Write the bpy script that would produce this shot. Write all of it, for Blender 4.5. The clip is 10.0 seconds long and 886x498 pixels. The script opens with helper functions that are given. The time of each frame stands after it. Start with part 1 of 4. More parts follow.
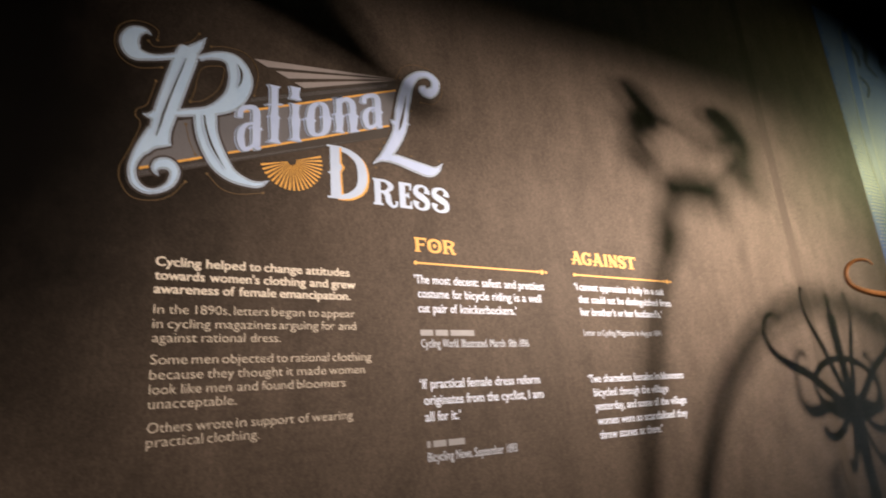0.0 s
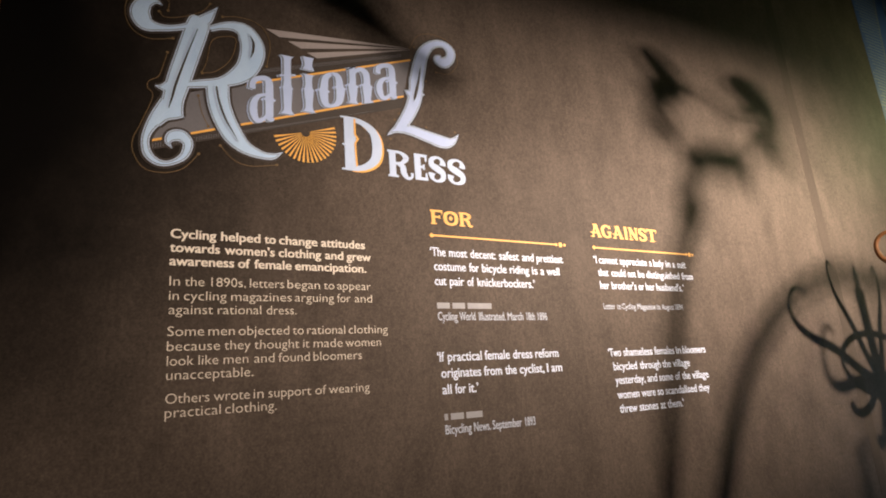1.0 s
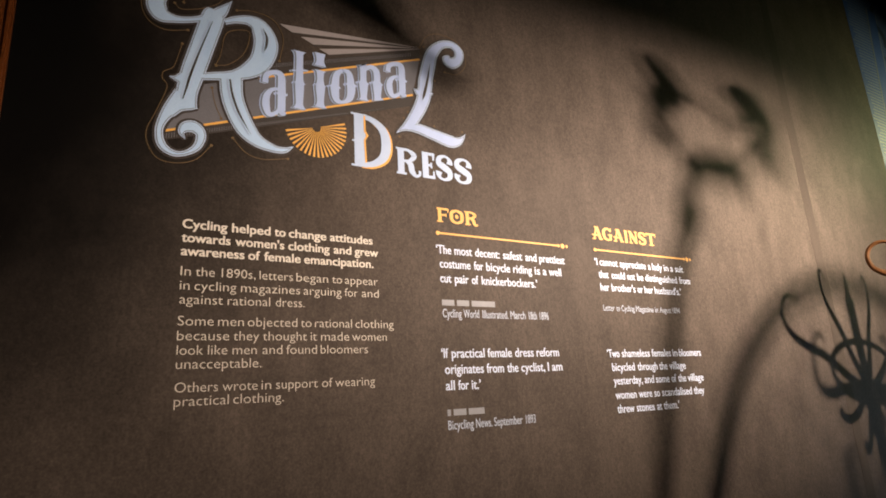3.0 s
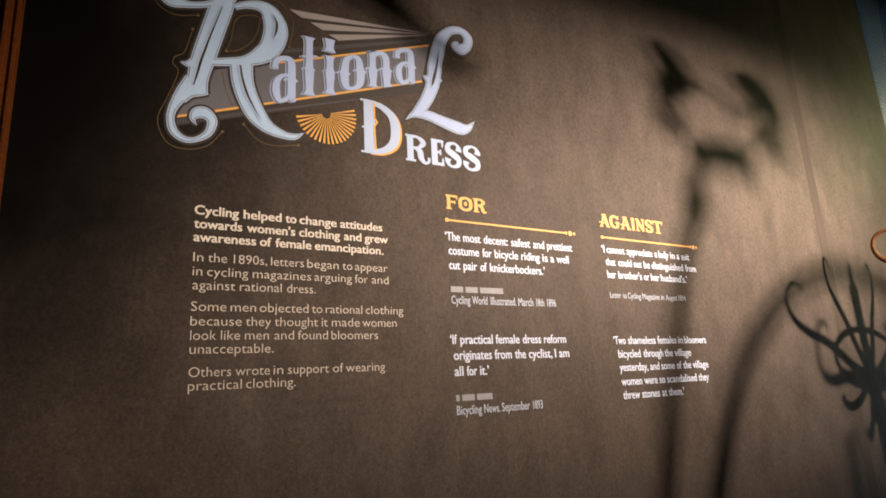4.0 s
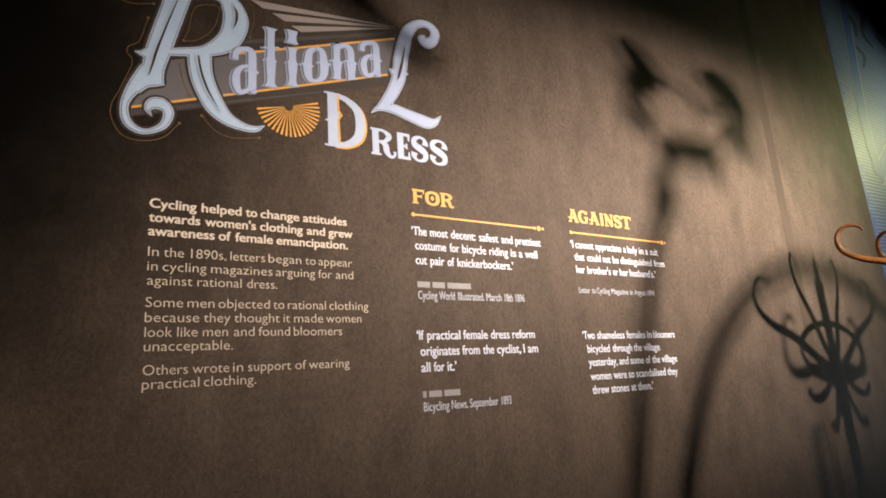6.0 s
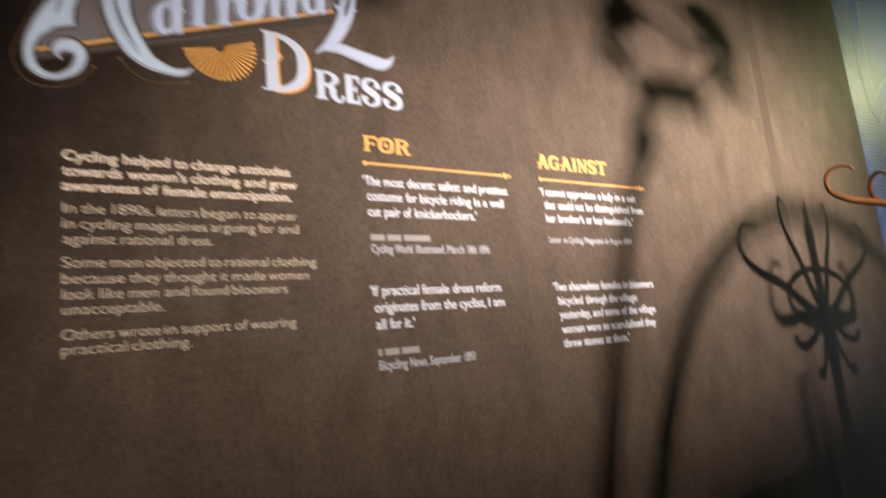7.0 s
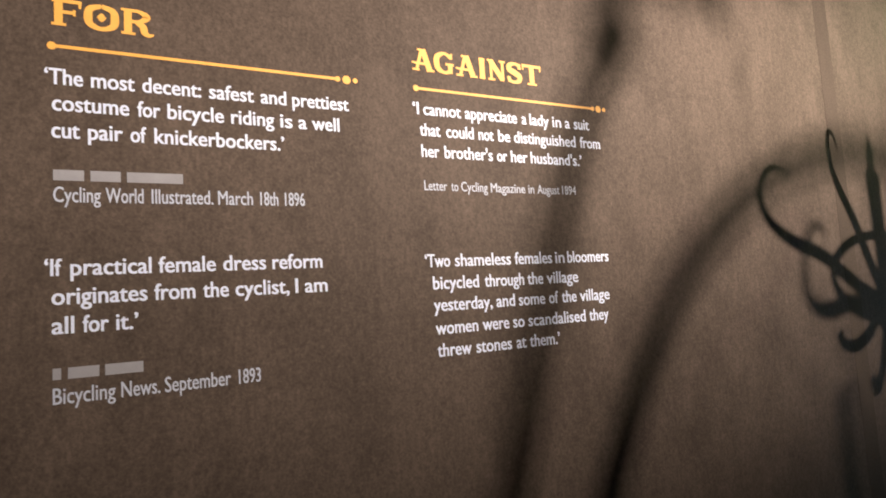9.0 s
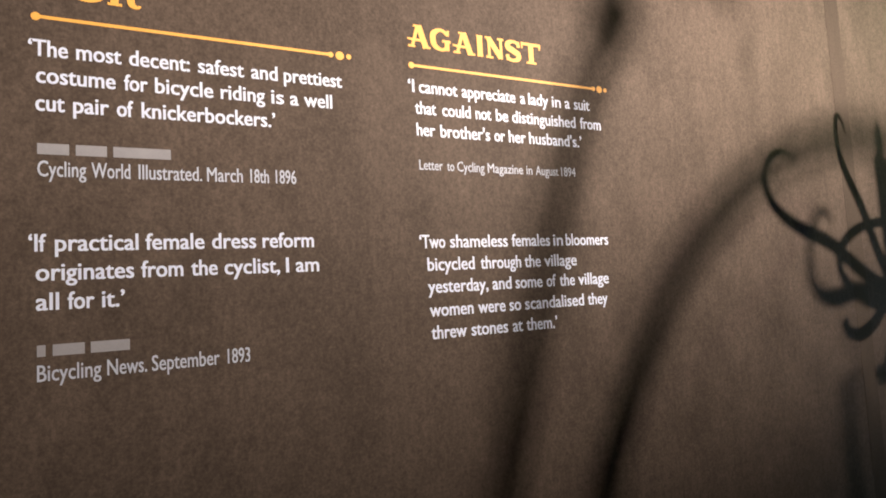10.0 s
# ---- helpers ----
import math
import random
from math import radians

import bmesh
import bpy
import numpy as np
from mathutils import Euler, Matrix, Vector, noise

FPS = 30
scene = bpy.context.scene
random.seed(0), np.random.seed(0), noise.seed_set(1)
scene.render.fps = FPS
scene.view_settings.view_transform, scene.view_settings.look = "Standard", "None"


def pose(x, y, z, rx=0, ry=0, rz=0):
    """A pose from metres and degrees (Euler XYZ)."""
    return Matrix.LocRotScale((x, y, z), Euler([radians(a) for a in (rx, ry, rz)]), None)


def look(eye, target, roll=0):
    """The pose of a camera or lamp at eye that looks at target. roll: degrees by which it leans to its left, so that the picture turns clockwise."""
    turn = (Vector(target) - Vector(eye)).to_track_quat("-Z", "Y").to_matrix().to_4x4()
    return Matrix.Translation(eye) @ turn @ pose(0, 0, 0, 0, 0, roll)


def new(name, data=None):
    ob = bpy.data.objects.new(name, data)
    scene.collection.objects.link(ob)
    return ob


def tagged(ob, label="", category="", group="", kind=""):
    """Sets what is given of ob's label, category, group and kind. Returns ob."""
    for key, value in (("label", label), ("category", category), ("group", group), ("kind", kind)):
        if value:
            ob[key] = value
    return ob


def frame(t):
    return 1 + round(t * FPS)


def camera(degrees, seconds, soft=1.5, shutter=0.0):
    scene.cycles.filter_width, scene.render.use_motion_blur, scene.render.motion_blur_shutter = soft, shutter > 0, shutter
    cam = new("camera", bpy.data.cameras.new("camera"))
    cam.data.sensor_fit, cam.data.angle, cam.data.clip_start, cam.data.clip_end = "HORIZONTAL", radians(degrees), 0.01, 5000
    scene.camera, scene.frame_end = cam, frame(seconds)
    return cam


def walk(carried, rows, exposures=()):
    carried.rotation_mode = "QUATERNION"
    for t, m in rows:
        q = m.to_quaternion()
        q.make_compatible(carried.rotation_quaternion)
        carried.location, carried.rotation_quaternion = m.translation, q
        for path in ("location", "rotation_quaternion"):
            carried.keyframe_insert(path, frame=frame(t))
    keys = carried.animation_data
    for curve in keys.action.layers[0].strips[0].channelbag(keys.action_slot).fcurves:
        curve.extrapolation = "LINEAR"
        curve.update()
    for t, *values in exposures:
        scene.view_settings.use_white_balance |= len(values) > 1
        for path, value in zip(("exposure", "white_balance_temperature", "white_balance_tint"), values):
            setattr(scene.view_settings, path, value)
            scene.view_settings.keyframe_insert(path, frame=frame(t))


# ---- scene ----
cam = camera(73.5, 10.0, 1.8, 0.75)
PATH = [
    (0, (-0.839, -1.511, 1.521), (0.177, 0.121, 2.072), -4.5),
    (0.2, (-0.827, -1.52, 1.507), (0.213, 0.098, 2.058), -3.9),
    (0.5, (-0.809, -1.514, 1.501), (0.222, 0.124, 2.006), -4.2),
    (1, (-0.819, -1.488, 1.503), (0.147, 0.193, 1.996), -4.4),
    (1.5, (-0.827, -1.463, 1.512), (0.132, 0.231, 1.97), -3.9),
    (2, (-0.832, -1.459, 1.499), (0.158, 0.203, 2.005), -3.7),
    (3.5, (-0.89, -1.481, 1.487), (0.109, 0.184, 1.968), -3.1),
    (4, (-0.896, -1.47, 1.489), (0.103, 0.202, 1.943), -3.0),
    (4.5, (-0.883, -1.469, 1.489), (0.159, 0.18, 1.929), -3.4),
    (5, (-0.873, -1.446, 1.479), (0.187, 0.193, 1.918), -3.5),
    (6.5, (-0.81, -1.473, 1.469), (0.254, 0.157, 1.931), -4.1),
    (6.8, (-0.75, -1.455, 1.467), (0.321, 0.186, 1.87), -4.3),
    (7, (-0.687, -1.441, 1.454), (0.373, 0.223, 1.782), -5.4),
    (7.2, (-0.624, -1.391, 1.466), (0.489, 0.245, 1.759), -5.3),
    (7.5, (-0.488, -1.276, 1.447), (0.635, 0.351, 1.748), -4.3),
    (7.8, (-0.336, -1.141, 1.493), (0.826, 0.455, 1.809), -1.6),
    (8, (-0.223, -1.127, 1.502), (0.924, 0.467, 1.88), -2.3),
    (8.2, (-0.127, -1.095, 1.523), (0.934, 0.571, 1.831), -4.1),
    (8.5, (0.011, -1.063, 1.539), (0.949, 0.695, 1.711), -3.2),
    (8.7, (0.084, -1.086, 1.551), (1.013, 0.679, 1.699), -2.7),
    (9, (0.123, -1.094, 1.533), (1.031, 0.679, 1.706), -3.6),
    (9.5, (0.144, -1.099, 1.527), (1.043, 0.681, 1.678), -3.0),
    (10, (0.153, -1.082, 1.513), (1.043, 0.704, 1.657), -3.2),
]
walk(cam, [(t, look(eye, target, roll)) for t, eye, target, roll in PATH], [(0.0, 0.0, 6500, 10), (7.8, 0.0, 6500, 10), (8.5, -0.22, 6350, 10), (9.0, -0.27, 6250, 10), (10.0, -0.27, 6250, 10)])

# ---- world, lamps, exposure ----
LAMP, AIM = (2.15, -2.2, 2.57), (1.25, 0, 2.07)
world = bpy.data.worlds.new("dim_hall")
scene.world = world
world.use_nodes = True
world.node_tree.nodes["Background"].inputs[0].default_value = (0.75, 0.85, 1.0, 1)
world.node_tree.nodes["Background"].inputs[1].default_value = 0.005
scene.view_settings.exposure = 0.0


def spot(name, eye, target, watts, colour, degrees, blend, radius):
    data = bpy.data.lights.new(name, "SPOT")
    data.energy, data.color, data.spot_size, data.spot_blend = watts, colour, radians(degrees), blend
    data.shadow_soft_size = radius
    ob = new(name, data)
    ob.matrix_world = look(eye, target)
    return ob


# six emitters behind one lens: each thin bar throws a few parallel shadows
for i, across in enumerate((-0.028, 0.016, -0.008, 0.028, -0.019, 0.010)):
    spot("wall_spot", (LAMP[0] + across, LAMP[1], LAMP[2] + 0.0125 * (i - 2.5)), AIM, 198, (1.0, 0.768, 0.605), 104, 1.0, 0.012)
spot("poster_spot", (4.7, -1.1, 3.2), (3.6, 0, 2.42), 126, (0.93, 0.95, 0.46), 104, 1.0, 0.06)
spot("cabinet_spot", (-2.2, -0.32, 3.2), (-1.2, -0.03, 2.3), 16, (1.0, 0.66, 0.34), 30, 0.6, 0.05)
# added bluish fill for the lower right wall; it has no fixture
hall = bpy.data.lights.new("hall_fill", "AREA")
hall.energy, hall.color, hall.shape, hall.size, hall.size_y = 3.8, (0.50, 0.70, 1.0), "RECTANGLE", 1.2, 1.0
hall.spread = radians(100)
hall_ob = new("hall_fill", hall)
hall_ob.matrix_world = look((4.9, -1.75, 1.35), (2.7, 0, 0.9))


# ---- materials ----
def material(name, base, rough=0.6, metal=0.0, spec=0.5):
    m = bpy.data.materials.new(name)
    m.use_nodes = True
    p = m.node_tree.nodes["Principled BSDF"]
    p.inputs["Base Color"].default_value = (*base, 1)
    p.inputs["Roughness"].default_value = rough
    p.inputs["Metallic"].default_value = metal
    p.inputs["Specular IOR Level"].default_value = spec
    return m


def node(m, kind, **values):
    n = m.node_tree.nodes.new(kind)
    for key, value in values.items():
        n.inputs[key].default_value = value
    return n


def vary(m, scale, stretch, dark, light, detail=6.0, bump=0.0, distance=0.002, rough=None):
    """Two scales of mottling between two colours, with relief."""
    nt = m.node_tree
    p = nt.nodes["Principled BSDF"]
    coord = nt.nodes.new("ShaderNodeTexCoord")
    mapping = node(m, "ShaderNodeMapping", Scale=stretch)
    nt.links.new(coord.outputs["Object"], mapping.inputs["Vector"])
    broad = node(m, "ShaderNodeTexNoise", Scale=scale, Detail=detail, Roughness=0.62)
    fine = node(m, "ShaderNodeTexNoise", Scale=scale * 34, Detail=3.0, Roughness=0.7)
    nt.links.new(mapping.outputs[0], broad.inputs["Vector"])
    nt.links.new(coord.outputs["Object"], fine.inputs["Vector"])
    mix = nt.nodes.new("ShaderNodeMath")
    mix.operation = "MULTIPLY_ADD"
    nt.links.new(fine.outputs["Fac"], mix.inputs[0])
    mix.inputs[1].default_value = 0.60
    half = nt.nodes.new("ShaderNodeMath")
    half.operation = "MULTIPLY"
    half.inputs[1].default_value = 0.45
    nt.links.new(broad.outputs["Fac"], half.inputs[0])
    nt.links.new(half.outputs[0], mix.inputs[2])
    ramp = nt.nodes.new("ShaderNodeValToRGB")
    ramp.color_ramp.elements[0].position, ramp.color_ramp.elements[1].position = 0.36, 0.70
    ramp.color_ramp.elements[0].color, ramp.color_ramp.elements[1].color = (*dark, 1), (*light, 1)
    nt.links.new(mix.outputs[0], ramp.inputs[0])
    nt.links.new(ramp.outputs[0], p.inputs["Base Color"])
    if bump:
        b = node(m, "ShaderNodeBump", Strength=bump, Distance=distance)
        nt.links.new(mix.outputs[0], b.inputs["Height"])
        nt.links.new(b.outputs[0], p.inputs["Normal"])
    if rough:
        r = node(m, "ShaderNodeMapRange", **{"To Min": rough[0], "To Max": rough[1]})
        nt.links.new(broad.outputs["Fac"], r.inputs["Value"])
        nt.links.new(r.outputs[0], p.inputs["Roughness"])
    return m


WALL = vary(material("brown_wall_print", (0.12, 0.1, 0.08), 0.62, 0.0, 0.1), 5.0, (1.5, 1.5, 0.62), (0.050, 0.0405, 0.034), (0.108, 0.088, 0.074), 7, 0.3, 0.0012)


def print_shade_cloud(m, centre, spread, floor_):
    """Darkens the wall colour behind the title: near-black print plus painted-in shade, with a ragged noisy rim."""
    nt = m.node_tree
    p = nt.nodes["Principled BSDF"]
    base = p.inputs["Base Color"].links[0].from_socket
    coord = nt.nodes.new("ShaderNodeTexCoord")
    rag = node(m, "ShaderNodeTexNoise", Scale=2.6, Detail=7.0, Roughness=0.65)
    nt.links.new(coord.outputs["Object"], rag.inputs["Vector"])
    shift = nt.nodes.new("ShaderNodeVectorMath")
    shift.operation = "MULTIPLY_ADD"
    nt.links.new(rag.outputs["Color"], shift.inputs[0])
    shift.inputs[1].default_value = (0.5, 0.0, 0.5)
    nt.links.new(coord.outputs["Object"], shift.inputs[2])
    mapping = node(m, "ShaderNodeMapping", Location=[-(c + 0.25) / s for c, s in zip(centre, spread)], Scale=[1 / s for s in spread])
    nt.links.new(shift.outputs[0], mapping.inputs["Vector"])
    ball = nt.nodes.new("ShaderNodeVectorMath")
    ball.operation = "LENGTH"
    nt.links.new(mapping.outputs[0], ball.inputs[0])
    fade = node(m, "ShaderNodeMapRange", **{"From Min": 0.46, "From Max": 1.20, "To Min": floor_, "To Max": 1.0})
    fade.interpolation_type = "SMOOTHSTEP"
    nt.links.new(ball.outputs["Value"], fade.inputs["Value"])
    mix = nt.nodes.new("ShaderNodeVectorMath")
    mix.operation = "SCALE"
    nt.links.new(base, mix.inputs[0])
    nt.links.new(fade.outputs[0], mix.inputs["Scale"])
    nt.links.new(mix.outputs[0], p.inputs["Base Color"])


def fibre(m, scale, stretch, low, high):
    """Short fibres and blotches of the woven wall covering, lighter and darker than the ground."""
    nt = m.node_tree
    p = nt.nodes["Principled BSDF"]
    base = p.inputs["Base Color"].links[0].from_socket
    coord = nt.nodes.new("ShaderNodeTexCoord")
    mapping = node(m, "ShaderNodeMapping", Scale=stretch)
    nt.links.new(coord.outputs["Object"], mapping.inputs["Vector"])
    grain = node(m, "ShaderNodeTexNoise", Scale=scale, Detail=4.0, Roughness=0.7)
    nt.links.new(mapping.outputs[0], grain.inputs["Vector"])
    fade = node(m, "ShaderNodeMapRange", **{"From Min": 0.30, "From Max": 0.70, "To Min": low, "To Max": high})
    nt.links.new(grain.outputs["Fac"], fade.inputs["Value"])
    mix = nt.nodes.new("ShaderNodeVectorMath")
    mix.operation = "SCALE"
    nt.links.new(base, mix.inputs[0])
    nt.links.new(fade.outputs[0], mix.inputs["Scale"])
    nt.links.new(mix.outputs[0], p.inputs["Base Color"])


fibre(WALL, 80.0, (1.0, 1.0, 0.7), 0.75, 1.25)
fibre(WALL, 9.0, (1.0, 1.0, 0.7), 0.84, 1.16)
# dark print around the title, with the far left's shade painted in
print_shade_cloud(WALL, (-1.50, 0.25, 2.36), (1.20, 4.0, 1.10), 0.012)
PLAIN = vary(material("dark_hall_paint", (0.03, 0.03, 0.03), 0.8), 2.0, (1, 1, 1), (0.02, 0.02, 0.022), (0.04, 0.038, 0.038), 5, 0.1)
FLOOR = vary(material("dark_floor_vinyl", (0.04, 0.035, 0.03), 0.5), 3.0, (1, 1, 1), (0.03, 0.027, 0.025), (0.06, 0.052, 0.045), 6, 0.1, 0.001, (0.35, 0.6))
STRIP = vary(material("joint_strip", (0.07, 0.065, 0.05), 0.75, 0.0, 0.15), 6.0, (1, 1, 0.3), (0.040, 0.033, 0.027), (0.084, 0.068, 0.057), 6, 0.1)
IRON = vary(material("brown_wrought_iron", (0.2, 0.1, 0.04), 0.42, 0.35), 14.0, (1, 1, 1), (0.10, 0.042, 0.014), (0.30, 0.135, 0.042), 6, 0.35, 0.003, (0.32, 0.55))
BLACK = vary(material("black_enamel", (0.02, 0.02, 0.02), 0.4), 8.0, (1, 1, 1), (0.012, 0.012, 0.013), (0.03, 0.028, 0.027), 5, 0.1, 0.001, (0.3, 0.5))
RUBBER = vary(material("grey_rubber", (0.05, 0.05, 0.05), 0.8), 12.0, (1, 1, 1), (0.03, 0.03, 0.03), (0.06, 0.058, 0.055), 5, 0.3)
STEEL = vary(material("nickel_steel", (0.4, 0.4, 0.4), 0.3, 0.9), 10.0, (1, 1, 1), (0.28, 0.27, 0.26), (0.45, 0.44, 0.42), 5, 0.1)
LEATHER = vary(material("brown_leather", (0.1, 0.05, 0.03), 0.5), 12.0, (1, 1, 1), (0.06, 0.03, 0.018), (0.13, 0.07, 0.04), 6, 0.3)
WOOD = vary(material("varnished_oak", (0.25, 0.1, 0.03), 0.3), 5.0, (5, 5, 0.35), (0.028, 0.007, 0.002), (0.16, 0.047, 0.010), 8, 0.3, 0.002, (0.22, 0.4))
PALE = vary(material("pale_blue_print", (0.6, 0.66, 0.74), 0.6), 16.0, (1, 1, 0.5), (0.34, 0.52, 0.78), (0.50, 0.69, 0.93), 6, 0.1)
EDGE = vary(material("white_print_edge", (0.75, 0.78, 0.82), 0.6), 20.0, (1, 1, 1), (0.38, 0.51, 0.75), (0.49, 0.62, 0.86), 5, 0.1)
LAVENDER = vary(material("lavender_print", (0.5, 0.53, 0.72), 0.6), 20.0, (1, 1, 0.6), (0.36, 0.49, 0.78), (0.48, 0.61, 0.92), 5, 0.1)
INK = vary(material("slate_print_line", (0.12, 0.16, 0.22), 0.6), 20.0, (1, 1, 1), (0.13, 0.17, 0.23), (0.22, 0.27, 0.34), 5, 0.1)
DARK = vary(material("near_black_print", (0.02, 0.018, 0.016), 0.6), 16.0, (1, 1, 1), (0.022, 0.018, 0.016), (0.038, 0.031, 0.027), 5, 0.1)
BAND = vary(material("grey_print_band", (0.17, 0.15, 0.14), 0.6), 9.0, (1, 1, 0.4), (0.100, 0.104, 0.122), (0.152, 0.156, 0.182), 6, 0.1)
RAY = vary(material("pinkish_grey_print", (0.35, 0.32, 0.31), 0.6), 12.0, (1, 1, 1), (0.25, 0.235, 0.245), (0.35, 0.33, 0.34), 5, 0.1)
GOLD = vary(material("ochre_print", (0.75, 0.42, 0.08), 0.6), 22.0, (1, 1, 1), (0.65, 0.345, 0.065), (0.84, 0.475, 0.11), 5, 0.1)
GOLDLINE = vary(material("dull_ochre_print", (0.34, 0.22, 0.08), 0.6), 22.0, (1, 1, 1), (0.09, 0.058, 0.022), (0.16, 0.105, 0.042), 5, 0.1)
CREAM = vary(material("cream_print", (0.7, 0.65, 0.55), 0.6), 30.0, (1, 1, 1), (0.64, 0.605, 0.54), (0.78, 0.74, 0.67), 4, 0.1)
CREAMTHIN = vary(material("soft_cream_print", (0.55, 0.5, 0.42), 0.6), 30.0, (1, 1, 1), (0.56, 0.525, 0.46), (0.69, 0.65, 0.58), 4, 0.1)
WHITE = vary(material("white_print", (0.72, 0.73, 0.76), 0.6), 30.0, (1, 1, 1), (0.55, 0.65, 0.86), (0.66, 0.76, 0.96), 4, 0.1)
WHITETHIN = vary(material("soft_white_print", (0.55, 0.56, 0.6), 0.6), 30.0, (1, 1, 1), (0.38, 0.45, 0.58), (0.48, 0.55, 0.68), 4, 0.1)
FADED = vary(material("faded_white_print", (0.3, 0.3, 0.33), 0.6), 30.0, (1, 1, 1), (0.22, 0.235, 0.27), (0.30, 0.32, 0.36), 4, 0.1)
BLUE = vary(material("blue_poster_print", (0.08, 0.2, 0.45), 0.5), 4.0, (1, 1, 0.5), (0.03, 0.075, 0.30), (0.06, 0.13, 0.46), 6, 0.1)
BLUEPALE = vary(material("pale_poster_print", (0.55, 0.6, 0.62), 0.5), 9.0, (1, 1, 1), (0.16, 0.19, 0.31), (0.25, 0.28, 0.40), 5, 0.1)
BLUEDARK = vary(material("navy_poster_print", (0.03, 0.05, 0.12), 0.5), 9.0, (1, 1, 1), (0.025, 0.04, 0.10), (0.05, 0.075, 0.16), 5, 0.1)


# ---- building helpers ----
def mesh_from(name, bm, mat, smooth=False):
    me = bpy.data.meshes.new(name)
    bmesh.ops.recalc_face_normals(bm, faces=bm.faces)
    bm.to_mesh(me)
    bm.free()
    me.materials.append(mat)
    if smooth:
        for p in me.polygons:
            p.use_smooth = True
    return me


def part(name, bm, mat, parent=None, label="", smooth=False):
    ob = new(name, mesh_from(name, bm, mat, smooth))
    ob.parent = parent
    return tagged(ob, label)


def thing(name, label, category, group="", kind="", at=(0, 0, 0)):
    ob = new(name)
    ob.empty_display_size = 0.05
    ob.location = at
    return tagged(ob, label, category, group, kind)


def box(bm, lo, hi, bevel=0.0):
    m = Matrix.LocRotScale(((lo[0] + hi[0]) / 2, (lo[1] + hi[1]) / 2, (lo[2] + hi[2]) / 2), None, (hi[0] - lo[0], hi[1] - lo[1], hi[2] - lo[2]))
    made = bmesh.ops.create_cube(bm, size=1, matrix=m)
    if bevel:
        edges = {e for v in made["verts"] for e in v.link_edges}
        bmesh.ops.bevel(bm, geom=list(edges), offset=bevel, segments=2, affect="EDGES")
    return bm


def spline(points, steps=10):
    """Smooth curve through rows of numbers (Catmull-Rom)."""
    pts = [np.array(p, float) for p in points]
    if len(pts) == 2:
        return [pts[0] + (pts[1] - pts[0]) * i / steps for i in range(steps + 1)]
    pts = [2 * pts[0] - pts[1]] + pts + [2 * pts[-1] - pts[-2]]
    out = []
    for a, b, c, d in zip(pts, pts[1:], pts[2:], pts[3:]):
        for i in range(steps):
            t = i / steps
            out.append(0.5 * (2 * b + (c - a) * t + (2 * a - 5 * b + 4 * c - d) * t * t + (3 * b - a - 3 * c + d) * t**3))
    return out + [pts[-2]]


def tube(bm, rows, sides=10, steps=8, flat=1.0, straight=False):
    """A round bar along rows of x, y, z, radius, with closed ends."""
    line = [np.array(r, float) for r in rows] if straight else spline(rows, steps)
    up = Vector((0.013, 0.71, 0.7)).normalized()
    rings = []
    for i, r in enumerate(line):
        a, b = line[max(i - 1, 0)], line[min(i + 1, len(line) - 1)]
        ahead = Vector((b[:3] - a[:3]).tolist()).normalized()
        side = ahead.cross(up)
        if side.length < 1e-3:
            side = ahead.cross(Vector((1, 0, 0)))
        side.normalize()
        up = side.cross(ahead).normalized()
        c, w = Vector(r[:3].tolist()), float(max(r[3], 0.0008))
        rings.append([bm.verts.new(c + w * (math.cos(2 * math.pi * k / sides) * side + flat * math.sin(2 * math.pi * k / sides) * up)) for k in range(sides)])
    for p, q in zip(rings, rings[1:]):
        for k in range(sides):
            bm.faces.new((p[k], p[(k + 1) % sides], q[(k + 1) % sides], q[k]))
    bm.faces.new(rings[0][::-1])
    bm.faces.new(rings[-1])
    return bm


def lathe(bm, profile, centre=(0, 0), sides=20):
    """A turned solid about an upright axis from rows of radius, z."""
    rings = [[bm.verts.new((centre[0] + max(r, 0.0006) * math.cos(2 * math.pi * k / sides), centre[1] + max(r, 0.0006) * math.sin(2 * math.pi * k / sides), z)) for k in range(sides)] for r, z in profile]
    for p, q in zip(rings, rings[1:]):
        for k in range(sides):
            bm.faces.new((p[k], p[(k + 1) % sides], q[(k + 1) % sides], q[k]))
    bm.faces.new(rings[0][::-1])
    bm.faces.new(rings[-1])
    return bm


def ring(bm, centre, radius, thick, axis="z", sides=64, round_=10):
    rows = []
    for i in range(sides):
        a = 2 * math.pi * i / sides
        row = []
        for k in range(round_):
            b = 2 * math.pi * k / round_
            d, e = radius + thick * math.cos(b), thick * math.sin(b)
            p = (d * math.cos(a), d * math.sin(a), e) if axis == "z" else (d * math.cos(a), e, d * math.sin(a))
            row.append(bm.verts.new(Vector(centre) + Vector(p)))
        rows.append(row)
    for i in range(sides):
        for k in range(round_):
            p, q = rows[i], rows[(i + 1) % sides]
            bm.faces.new((p[k], p[(k + 1) % round_], q[(k + 1) % round_], q[k]))
    return bm


FILM = 0.0005  # thickness of one printed layer
STROKES = {}


def lift(bm):
    """A hair's breadth that keeps the strokes of one print from lying in one plane."""
    STROKES[id(bm)] = STROKES.get(id(bm), 0) + 1
    return 0.00004 * (STROKES[id(bm)] % 9)


